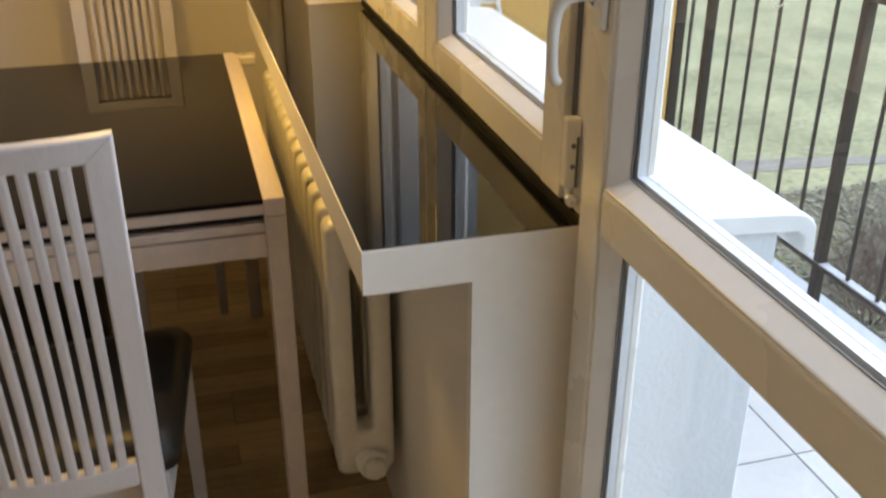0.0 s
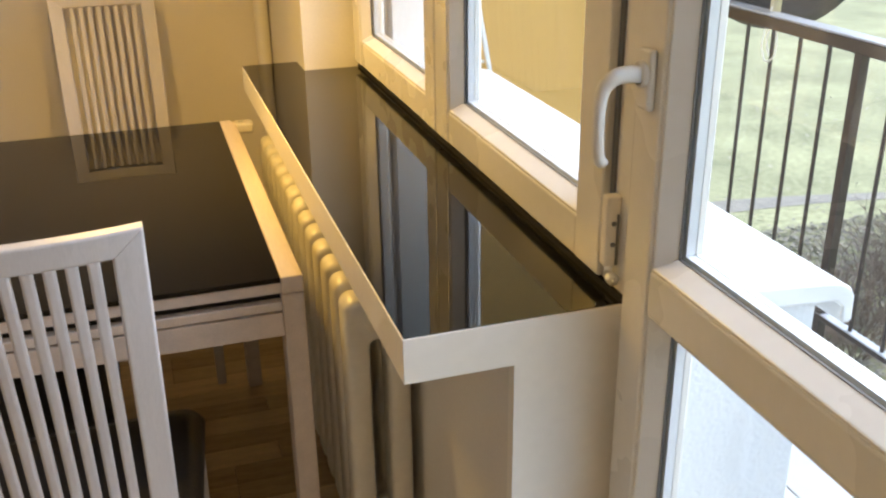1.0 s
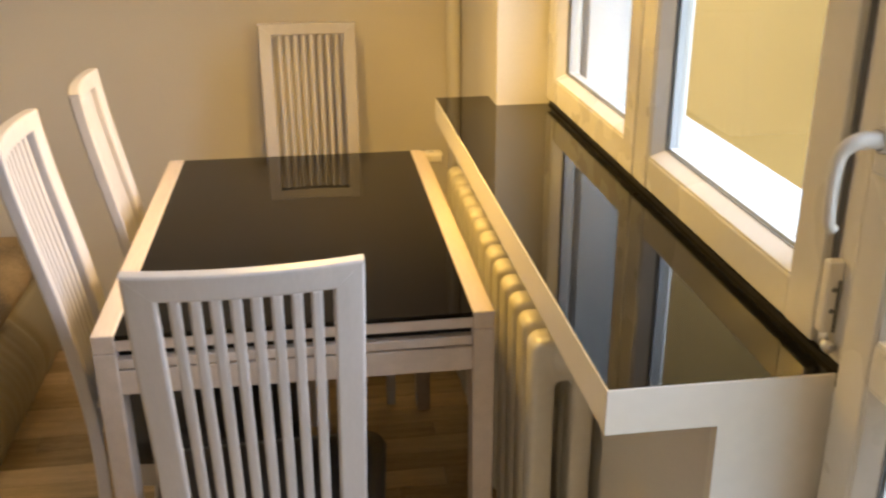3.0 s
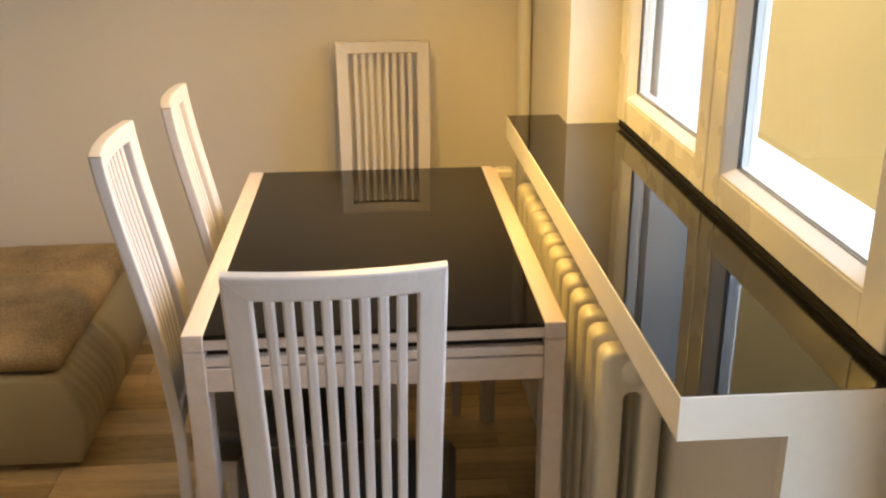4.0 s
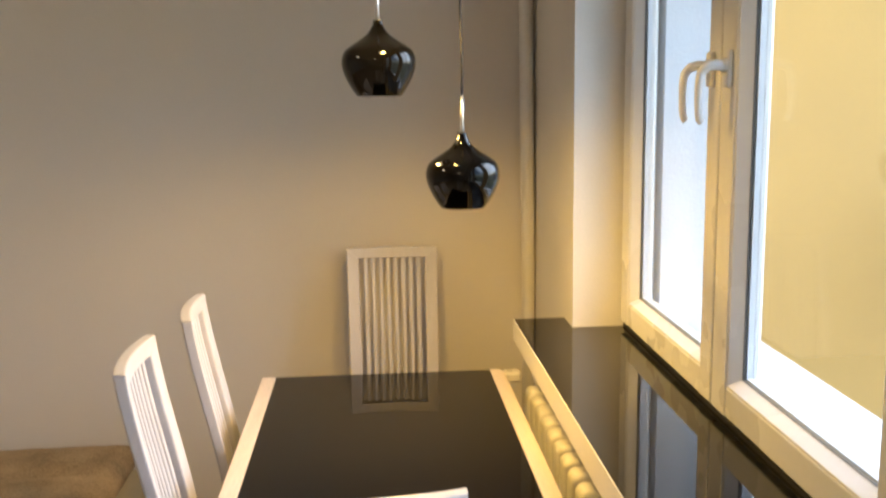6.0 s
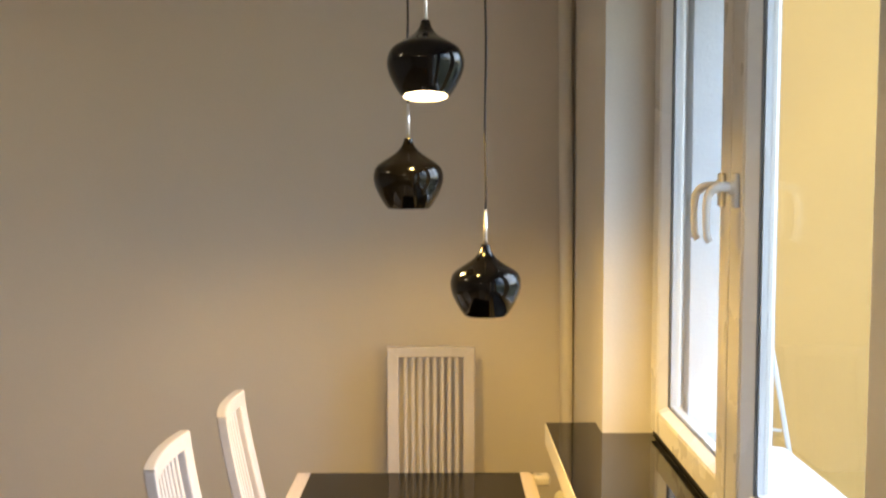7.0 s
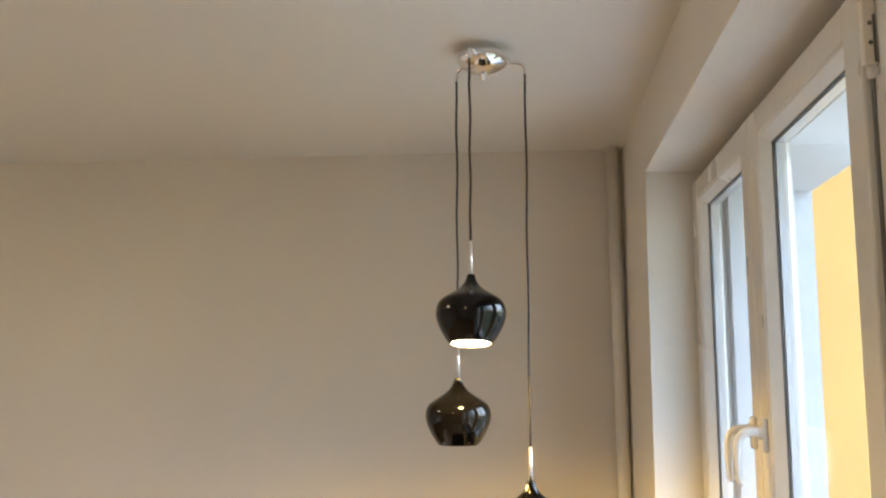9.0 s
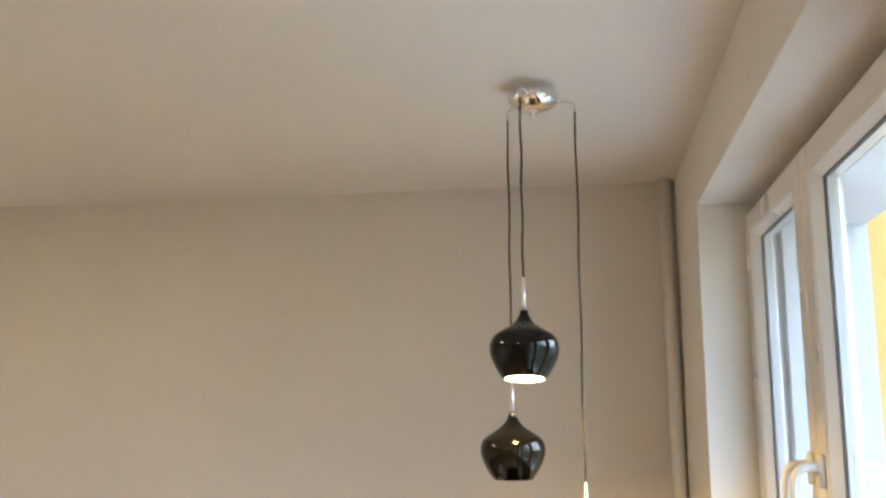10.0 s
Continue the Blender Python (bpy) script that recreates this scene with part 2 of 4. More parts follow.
# heating pipes up the corner
pipe = thing("heating_pipe", (0.667, WALL_Y - 0.03, 0), label="beige painted vertical heating pipe in the corner", category="pipe")
part("riser", tube([(0.003, 0, 0), (-0.003, 0, 1.1), (-0.017, 0, CEIL)], 0.022, 20), M_REVEAL, pipe, smooth=True)
part("collar", lathe([(0.022, 0), (0.0255, 0), (0.0255, 0.012), (0.022, 0.014)], 20, (-0.017, 0, CEIL - 0.016)), M_REVEAL, pipe)


# ---- window and balcony door ----
def bar_v(y0, y1, z0, z1, x0, x1, bevel=0.0035):
    return box((x0, y0, z0), (x1, y1, z1), bevel, 2)


def sash(parent, y0, y1, z0, z1, bar, low=0.059, high=0.056, name="sash"):
    """An inward sash with bars, sloped glazing beads, seals and a pane."""
    sx0, sx1 = FRAME_X - 0.014, FRAME_X + 0.052
    s = part(name, bar_v(y0, y0 + bar, z0, z1, sx0, sx1), M_PVC, parent)
    part("stile", bar_v(y1 - bar, y1, z0, z1, sx0, sx1), M_PVC, s)
    part("rail", bar_v(y0 + bar, y1 - bar, z0, z0 + low, sx0 + 0.0015, sx1), M_PVC, s)
    part("rail", bar_v(y0 + bar, y1 - bar, z1 - high, z1, sx0 + 0.0015, sx1), M_PVC, s)
    g0, g1, h0, h1 = y0 + bar, y1 - bar, z0 + low, z1 - high
    add_glazing(s, g0, g1, h0, h1, sx0)
    return s


def add_glazing(s, g0, g1, h0, h1, sx0):
    """Sloped inner bead, thin seal, pane and outer bead round one opening."""
    b = 0.018
    for name, m, loop in (("bead", M_PVC, ((-0.0005, 0.0040), (0.0030, 0.0040), (0.0045, 0.0055), (b, 0.0270), (b, 0.0285), (-0.0005, 0.0285))),
                          ("seal", M_BEAD, ((b - 0.003, 0.0272), (b + 0.0012, 0.0274), (b + 0.0016, 0.0297), (b - 0.002, 0.0297))),
                          ("spacer", M_ALU, ((b - 0.004, 0.0345), (b + 0.0045, 0.0345), (b + 0.0045, 0.0465), (b - 0.004, 0.0465))),
                          ("outer_bead", M_PVC, ((0.002, 0.0470), (b + 0.005, 0.0470), (b + 0.005, 0.055), (b - 0.004, 0.062), (0.002, 0.062)))):
        bm = bmesh.new()
        rings = [[bm.verts.new((sx0 + x, y, z)) for y, z in ((g0 + d, h0 + d), (g1 - d, h0 + d), (g1 - d, h1 - d), (g0 + d, h1 - d))] for d, x in loop]
        for k, a in enumerate(rings):
            c = rings[(k + 1) % len(rings)]
            for q in range(4):
                bm.faces.new((a[q], a[(q + 1) % 4], c[(q + 1) % 4], c[q]))
        bmesh.ops.recalc_face_normals(bm, faces=bm.faces)
        part(name, bm, m, s)
    pane = part("pane", box((sx0 + 0.030, g0 + 0.004, h0 + 0.004), (sx0 + 0.034, g1 - 0.004, h1 - 0.004)), M_GLASS, s)
    pane.visible_shadow = False


def lever(parent, y, z, x, down=0.088, side=0.12):
    """A white window handle: slim rosette, swept neck and flat drooping grip with a turned-up tip."""
    h = part("handle", box((x - 0.010, y - 0.015, z - 0.034), (x, y + 0.015, z + 0.034), 0.0045, 3), M_PVC, parent, "white lever handle")
    part("collar", lathe([(0.0145, 0.0), (0.0145, 0.004), (0.012, 0.006)], 20), M_PVC, h, smooth=True).matrix_basis = pose(x - 0.010, y, z + 0.006, 0, -90, 0)
    d = y + side * 0.03
    pts = bend([(x - 0.008, y, z + 0.006), (x - 0.030, y, z + 0.007), (x - 0.044, y, z + 0.004), (x - 0.054, d, z - 0.008), (x - 0.058, d, z - 0.030), (x - 0.058, d, z - 0.06), (x - 0.056, d, z - down), (x - 0.050, d, z - down - 0.010)], 7)
    bm = bmesh.new()
    add_tube(bm, pts, lambda t: 0.0104 - 0.0036 * min(1.0, t * 1.5), 16)
    part("lever", bm, M_PVC, h, smooth=True)
    return h


def hinge(parent, y, z, x):
    """A cream hinge cover with a screw in it, a steel pin and a round eye below."""
    h = part("hinge", box((x - 0.020, y - 0.009, z + 0.004), (x, y + 0.007, z + 0.098), 0.003, 2), M_LAM, parent, "cream hinge cover with steel fittings")
    part("pin", tube([(x - 0.010, y - 0.001, z - 0.014), (x - 0.010, y - 0.001, z + 0.005)], 0.0055, 14), M_STEEL, h, smooth=True)
    eye = lathe([(0.0032, 0.0), (0.0075, 0.0), (0.0080, 0.002), (0.0080, 0.010), (0.0032, 0.010)], 18)
    part("eye", eye, M_STEEL, h, smooth=True).matrix_basis = pose(x - 0.012, y - 0.010, z - 0.010, 90, 0, 0)
    for dz in (0.034, 0.062):
        part("screw", tube([(x - 0.010, y - 0.0105, z + dz), (x - 0.010, y - 0.0085, z + dz)], 0.0032, 10), M_BEAD, h)
    part("slot", box((x - 0.006, y - 0.0112, z + 0.006), (x - 0.003, y - 0.0088, z + 0.074)), M_BEAD, h)


win = thing("window_1", (0, 0, 0), label="white two-sash plastic window with lever handles, closed", category="window", kind="structure")
FX0, FX1, FB = FRAME_X, FRAME_X + 0.07, 0.034
part("frame", bar_v(WIN_Y1 - FB, WIN_Y1, WIN_Z0, WIN_Z1, FX0, FX1), M_PVC, win)
part("frame", bar_v(WIN_Y0, WIN_Y0 + FB + 0.02, WIN_Z0, WIN_Z1, FX0, FX1), M_PVC, win)
part("frame", bar_v(WIN_Y0 + FB + 0.02, WIN_Y1 - FB, WIN_Z0, WIN_Z0 + FB, FX0 + 0.001, FX1), M_PVC, win)
part("frame", bar_v(WIN_Y0 + FB + 0.02, WIN_Y1 - FB, WIN_Z1 - FB, WIN_Z1, FX0 + 0.001, FX1), M_PVC, win)
SASH_Z0, SASH_Z1 = WIN_Z0 + 0.010, WIN_Z1 - 0.012
part("mullion", bar_v(1.880, 1.932, WIN_Z0 + FB, WIN_Z1 - FB, FX0 + 0.012, FX1), M_PVC, win)
far_sash = sash(win, 1.909, 2.600, SASH_Z0, SASH_Z1, 0.064)
near_sash = sash(win, 1.204, 1.903, SASH_Z0, SASH_Z1, 0.072)
lever(near_sash, 1.857, 1.562, FRAME_X - 0.014)
lever(far_sash, 1.948, 1.562, FRAME_X - 0.014)
hinge(near_sash, 1.184, 0.922, FRAME_X)
hinge(near_sash, 1.184, 2.10, FRAME_X)

part("gap_seal", box((FRAME_X - 0.003, 1.1935, SASH_Z0), (FRAME_X + 0.001, 1.2035, SASH_Z1)), M_BEAD, win, "dark seal in the gap beside the sash")
part("gap_seal", box((FRAME_X - 0.006, 1.9032, SASH_Z0), (FRAME_X + 0.010, 1.9088, SASH_Z1)), M_BEAD, win, "dark seal between the two sashes")

door = thing("door_1", (0, 0, 0), label="white plastic balcony door with glass above and below, closed", category="door", kind="structure")
DZ0, DZ1 = 0.0, WIN_Z1
part("frame", bar_v(DOOR_Y1 - 0.028, DOOR_Y1, DZ0, DZ1, FX0, FX1), M_PVC, door)
part("frame", bar_v(DOOR_Y0, DOOR_Y0 + 0.04, DZ0, DZ1, FX0, FX1), M_PVC, door)
part("frame", bar_v(DOOR_Y0 + 0.04, DOOR_Y1 - 0.028, DZ1 - 0.04, DZ1, FX0 + 0.001, FX1), M_PVC, door)
part("threshold", bar_v(DOOR_Y0 + 0.04, DOOR_Y1 - 0.028, DZ0, 0.03, FX0 + 0.001, FX1), M_PVC, door)
LX0, LX1, LB = FRAME_X - 0.014, FRAME_X + 0.052, 0.058
LY0, LY1, LZ0, LZ1 = DOOR_Y0 + 0.02, DOOR_Y1 - 0.018, 0.02, DZ1 - 0.012
leaf = part("leaf", bar_v(LY1 - LB, LY1, LZ0, LZ1, LX0, LX1), M_PVC, door)
part("stile", bar_v(LY0, LY0 + LB, LZ0, LZ1, LX0, LX1), M_PVC, leaf)
for a, b in ((LZ0, LZ0 + LB), (0.906, 0.962), (LZ1 - LB, LZ1)):
    part("rail", bar_v(LY0 + LB, LY1 - LB, a, b, LX0 + 0.0015, LX1), M_PVC, leaf)
add_glazing(leaf, LY0 + LB, LY1 - LB, LZ0 + LB, 0.906, LX0)
add_glazing(leaf, LY0 + LB, LY1 - LB, 0.962, LZ1 - LB, LX0)
lever(leaf, 1.106, 1.182, LX0, 0.084)

# ---- shelf over the radiator ----
SH_X0, SH_X1, SH_Y0, SH_Y1, SH_Z = 0.543, FRAME_X - 0.002, 1.155, 2.724, 0.882
shelf = thing("window_shelf", (0.62, 1.9, 0.82), label="white laminate window shelf with an inlaid black glass top", category="shelf")
bm = bmesh.new()
ring = ((SH_X0, SH_Y1), (SH_X0, SH_Y0), (SH_X1, SH_Y0), (SH_X1, SH_Y0 + 0.018), (SH_X0 + 0.018, SH_Y0 + 0.018), (SH_X0 + 0.018, SH_Y1))
low, high = ([bm.verts.new((x, y, z)) for x, y in ring] for z in (SH_Z - 0.062, SH_Z - 0.001))
bm.faces.new(low[::-1]), bm.faces.new(high)
for k in range(6):
    bm.faces.new((low[k], low[(k + 1) % 6], high[(k + 1) % 6], high[k]))
bmesh.ops.recalc_face_normals(bm, faces=bm.faces)
bmesh.ops.bevel(bm, geom=list(bm.edges), offset=0.0012, segments=2, affect="EDGES", profile=0.5)
o = part("front_edge", bm, M_LAM, shelf)
o.matrix_parent_inverse = Matrix.Translation((-0.62, -1.9, -0.82))
bm = bmesh.new()
add_box(bm, (WALL_X - 0.004, SH_Y0 + 0.0003, 0.0), (SH_X1 - 0.001, SH_Y0 + 0.017, SH_Z - 0.063))
o = part("end_panel", bm, M_LAM, shelf, "white end panel reaching down beside the door")
o.matrix_parent_inverse = Matrix.Translation((-0.62, -1.9, -0.82))
bm = bmesh.new()
ring = ((SH_X0 + 0.0006, SH_Z - 0.0012), (SH_X0 + 0.0006, SH_Z - 0.0618), (WALL_X - 0.004, SH_Z - 0.0618), (WALL_X - 0.004, 0.0), (SH_X1 - 0.0006, 0.0), (SH_X1 - 0.0006, SH_Z - 0.0012))
near, far = ([bm.verts.new((x, y, z)) for x, z in ring] for y in (SH_Y0 - 0.0008, SH_Y0 + 0.0006))
bm.faces.new(near), bm.faces.new(far[::-1])
for k in range(6):
    bm.faces.new((near[k], far[k], far[(k + 1) % 6], near[(k + 1) % 6]))
bmesh.ops.recalc_face_normals(bm, faces=bm.faces)
o = part("end_facing", bm, M_LAM, shelf, "white laminate facing of the end")
o.matrix_parent_inverse = Matrix.Translation((-0.62, -1.9, -0.82))
bm = bmesh.new()
add_box(bm, (SH_X0 + 0.018, SH_Y0 + 0.018, SH_Z - 0.055), (WALL_X, SH_Y1, SH_Z - 0.008))
add_box(bm, (WALL_X, SH_Y0 + 0.018, SH_Z - 0.055), (SH_X1 - 0.02, WIN_Y1, SH_Z - 0.008))
o = part("board", bm, M_LAM, shelf)
o.matrix_parent_inverse = Matrix.Translation((-0.62, -1.9, -0.82))
bm = bmesh.new()
vs = [bm.verts.new((x, y, z)) for z in (SH_Z - 0.008, SH_Z) for x, y in ((SH_X0 + 0.002, SH_Y0 + 0.002), (SH_X1 - 0.0025, SH_Y0 + 0.002), (SH_X1 - 0.0025, WIN_Y1 - 0.001), (WALL_X - 0.001, WIN_Y1 - 0.001), (WALL_X - 0.001, SH_Y1), (SH_X0 + 0.002, SH_Y1))]
bm.faces.new(vs[:6][::-1]), bm.faces.new(vs[6:])
for k in range(6):
    bm.faces.new((vs[k], vs[(k + 1) % 6], vs[6 + (k + 1) % 6], vs[6 + k]))
o = part("glass_top", bm, M_BLACK, shelf, "polished black glass top")
o.matrix_parent_inverse = Matrix.Translation((-0.62, -1.9, -0.82))
# near-black strip paints the shadow gap between glass top and window frame
o = part("gap_shade_strip", box((SH_X1 - 0.002, SH_Y0 + 0.001, SH_Z - 0.02), (SH_X1 + 0.03, WIN_Y1 - 0.001, SH_Z + 0.0078)), M_DARK, shelf, "dark strip painted as the shadow gap under the window frame")
o.matrix_parent_inverse = Matrix.Translation((-0.62, -1.9, -0.82))


# ---- radiator ----
def rib_mesh(depth, low, high, wide):
    """One cast-iron section: a flat rounded plate with a long slot between its two columns."""
    def loop(x0, x1, z0, z1, r, n=6):
        pts = []
        for cx, cz, a in ((x1 - r, z1 - r, 0), (x0 + r, z1 - r, 90), (x0 + r, z0 + r, 180), (x1 - r, z0 + r, 270)):
            pts += [(cx + r * math.cos(radians(a + 90 * k / n)), cz + r * math.sin(radians(a + 90 * k / n))) for k in range(n + 1)]
        return pts
    t = wide * 0.37
    rings = []
    bm = bmesh.new()
    mid = depth / 2
    for inset, y in ((0.012, -t), (0.004, -t + 0.003), (0.0, -t + 0.010), (0.0, t - 0.010), (0.004, t - 0.003), (0.012, t)):
        rings.append([bm.verts.new((x, y, z)) for x, z in loop(inset, depth - inset, low + inset, high - inset, 0.020 - inset * 0.8)])
    hole = []
    for grow, y in ((0.006, -t), (0.0015, -t + 0.004), (0.0, -t + 0.012), (0.0, t - 0.012), (0.0015, t - 0.004), (0.006, t)):
        hole.append([bm.verts.new((x, y, z)) for x, z in loop(mid - 0.015 - grow, mid + 0.015 + grow, low + 0.098 - grow, high - 0.078 + grow, 0.013 + grow)])
    m = len(rings[0])
    for stack, flip in ((rings, False), (hole, True)):
        for a, b in zip(stack, stack[1:]):
            for k in range(m):
                q = (a[k], a[(k + 1) % m], b[(k + 1) % m], b[k])
                bm.faces.new(q[::-1] if flip else q)
    for a, b in ((rings[0], hole[0]), (hole[-1], rings[-1])):
        for k in range(m):
            bm.faces.new((a[k], b[k], b[(k + 1) % m], a[(k + 1) % m]))
    bmesh.ops.recalc_face_normals(bm, faces=bm.faces)
    for z in (low + 0.035, high - 0.035):
        add_tube(bm, [(mid, -wide / 2, z), (mid, wide / 2, z)], 0.024, 16)
    return bm


RAD_Y0, RIB, RIBS = 1.614, 0.081, 13
RAD_LOW, RAD_HIGH, RAD_DEEP = 0.186, 0.722, 0.112
rad = thing("radiator", (0.558, RAD_Y0, 0), label="old cream cast-iron column radiator hanging under the shelf", category="radiator")
first = part("section", rib_mesh(RAD_DEEP, RAD_LOW, RAD_HIGH, RIB), M_RAD, rad, smooth=True)
for k in range(1, RIBS):
    o = new("section", first.data)
    o.parent = rad
    o.location = (0, k * RIB, 0)
first.location = (0, 0, 0)
plug = part("end_plug", lathe([(0.0, 0), (0.021, 0), (0.024, 0.004), (0.024, 0.016)], 8), M_RAD, rad, "cream hexagonal end plug")
plug.matrix_basis = pose(0.066, -0.066, RAD_LOW + 0.030, -90, 0, 0)
part("collar", lathe([(0.024, 0.0), (0.030, 0.001), (0.031, 0.007), (0.028, 0.012), (0.024, 0.013)], 24), M_RAD, plug, smooth=True).location = (0, 0, 0.016)
for k in (1, 6, 11):
    part("bracket", box((RAD_DEEP - 0.03, k * RIB + 0.030, RAD_HIGH - 0.115), (WALL_X - 0.558 + 0.01, k * RIB + 0.048, RAD_HIGH - 0.10), 0.002), M_RAD, rad, "iron wall bracket")
part("valve", tube(bend([(0.056, RIBS * RIB - 0.05, RAD_HIGH - 0.035), (0.056, RIBS * RIB + 0.02, RAD_HIGH - 0.035), (0.070, RIBS * RIB + 0.20, RAD_HIGH - 0.035), (0.100, 3.205 - RAD_Y0, RAD_HIGH - 0.035)]), 0.012, 12), M_RAD, rad, "cream pipe joint", smooth=True)
part("valve_knob", lathe([(0.0, 0.0), (0.014, 0.0), (0.015, 0.004), (0.014, 0.022), (0.010, 0.026), (0.0, 0.027)], 18, (0.058, RIBS * RIB + 0.005, RAD_HIGH - 0.026)), M_RAD, rad, "cream valve knob", smooth=True)

# ---- dining table ----
LEG = 0.037
table = thing("dining_table", ((TAB_X0 + TAB_X1) / 2, (TAB_Y0 + TAB_Y1) / 2, 0), label="extending dining table with black glass top and whitewashed frame", category="table")
hx, hy = (TAB_X1 - TAB_X0) / 2, (TAB_Y1 - TAB_Y0) / 2
for sx in (-1, 1):
    part("side_rail", box((min(sx * hx, sx * (hx - LEG)), -hy, TAB_Z - 0.032), (max(sx * hx, sx * (hx - LEG)), hy, TAB_Z), 0.0025, 2), M_WOOD, table, "pale whitewashed wooden rail")
    part("side_apron", box((min(sx * (hx - 0.008), sx * (hx - 0.026)), -hy + LEG, TAB_Z - 0.11), (max(sx * (hx - 0.008), sx * (hx - 0.026)), hy - LEG, TAB_Z - 0.033)), M_WOOD, table)
    for sy in (-1, 1):
        part("leg", box((min(sx * hx, sx * (hx - LEG)), min(sy * hy, sy * (hy - LEG * 1.5)), 0), (max(sx * hx, sx * (hx - LEG)), max(sy * hy, sy * (hy - LEG * 1.5)), TAB_Z - 0.0325), 0.003, 2), M_WOOD, table)
part("tabletop", box((-hx + LEG + 0.0005, -hy + 0.001, TAB_Z - 0.010), (hx - LEG - 0.0005, hy - 0.001, TAB_Z - 0.001), 0.001), M_TOP, table, "glossy black glass panel")
for sy in (-1, 1):
    y0, y1 = sorted((sy * (hy - 0.003), sy * (hy - 0.022)))
    part("end_strip", box((-hx + LEG, y0, TAB_Z - 0.030), (hx - LEG, y1, TAB_Z - 0.0105), 0.001), M_WOOD, table)
    part("leaf_edge", box((-hx + LEG, y0, TAB_Z - 0.062), (hx - LEG - 0.001, y1, TAB_Z - 0.046), 0.001), M_WOOD, table, "edge of the pull-out leaf")
    part("end_apron", box((-hx + LEG, y0, TAB_Z - 0.110), (hx - LEG - 0.001, y1, TAB_Z - 0.066), 0.001), M_WOOD, table)
clip = part("corner_block", box((hx - 0.018, hy - 0.040, TAB_Z - 0.030), (hx + 0.046, hy + 0.003, TAB_Z - 0.0015), 0.008, 4), M_CHAIR, table, "small white block at the corner")
part("screw", lathe([(0.0, 0.002), (0.006, 0.002), (0.007, 0.0)], 12, (hx - 0.004, hy - 0.012, TAB_Z - 0.0005)), M_CHROME, clip)
part("sticker", box((hx + 0.008, hy - 0.024, TAB_Z - 0.0016), (hx + 0.022, hy - 0.010, TAB_Z - 0.0008)), M_ZINC, clip, "small grey sticker")
part("inner_tray", box((-hx + LEG, -hy + 0.024, TAB_Z - 0.10), (hx - LEG, hy - 0.024, TAB_Z - 0.0105)), M_DARK, table)


# ---- chairs ----
CW, CTOP = 0.287, 1.020
PROFILE = [(0.0, -0.035), (0.25, -0.006), (0.45, -0.002), (0.60, -0.014), (0.70, -0.028), (0.80, -0.048), (0.92, -0.073), (1.04, -0.092)]


def lean(z):
    for (a, u), (b, v) in zip(PROFILE, PROFILE[1:]):
        if z <= b:
            t = (z - a) / (b - a)
            return u + (v - u) * t
    return PROFILE[-1][1]


def soft_lean(z):
    return sum(lean(min(1.04, max(0, z + d))) for d in (-0.05, -0.025, 0, 0.025, 0.05)) / 5


def bow(x):
    return -0.016 * (1 - (2 * x / CW) ** 2)


def taper(z):
    """The back narrows a little from its top rail downwards."""
    return 1.0 - 0.075 * max(0.0, min(0.55, CTOP - z))


def ribbon(x0, x1, z0, z1, thick, nx=1, nz=10):
    """A board that follows the back's curve."""
    bm = bmesh.new()
    grid = []
    for side in (0, thick):
        rows = []
        for j in range(nz + 1):
            z = z0 + (z1 - z0) * j / nz
            rows.append([bm.verts.new((x * taper(z), soft_lean(z) + bow(x) + side, z)) for x in (x0 + (x1 - x0) * i / nx for i in range(nx + 1))])
        grid.append(rows)
    b, f = grid
    for j in range(nz):
        for i in range(nx):
            bm.faces.new((b[j][i], b[j][i + 1], b[j + 1][i + 1], b[j + 1][i]))
            bm.faces.new((f[j][i + 1], f[j][i], f[j + 1][i], f[j + 1][i + 1]))
        bm.faces.new((b[j][0], b[j + 1][0], f[j + 1][0], f[j][0]))
        bm.faces.new((b[j][nx], f[j][nx], f[j + 1][nx], b[j + 1][nx]))
    for i in range(nx):
        bm.faces.new((b[0][i + 1], b[0][i], f[0][i], f[0][i + 1]))
        bm.faces.new((b[nz][i], b[nz][i + 1], f[nz][i + 1], f[nz][i]))
    bm.normal_update()
    sharp = [e for e in bm.edges if len(e.link_faces) == 2 and e.calc_face_angle() > 0.8]
    bmesh.ops.bevel(bm, geom=sharp, offset=0.0035, segments=2, affect="EDGES", profile=0.5)
    return bm


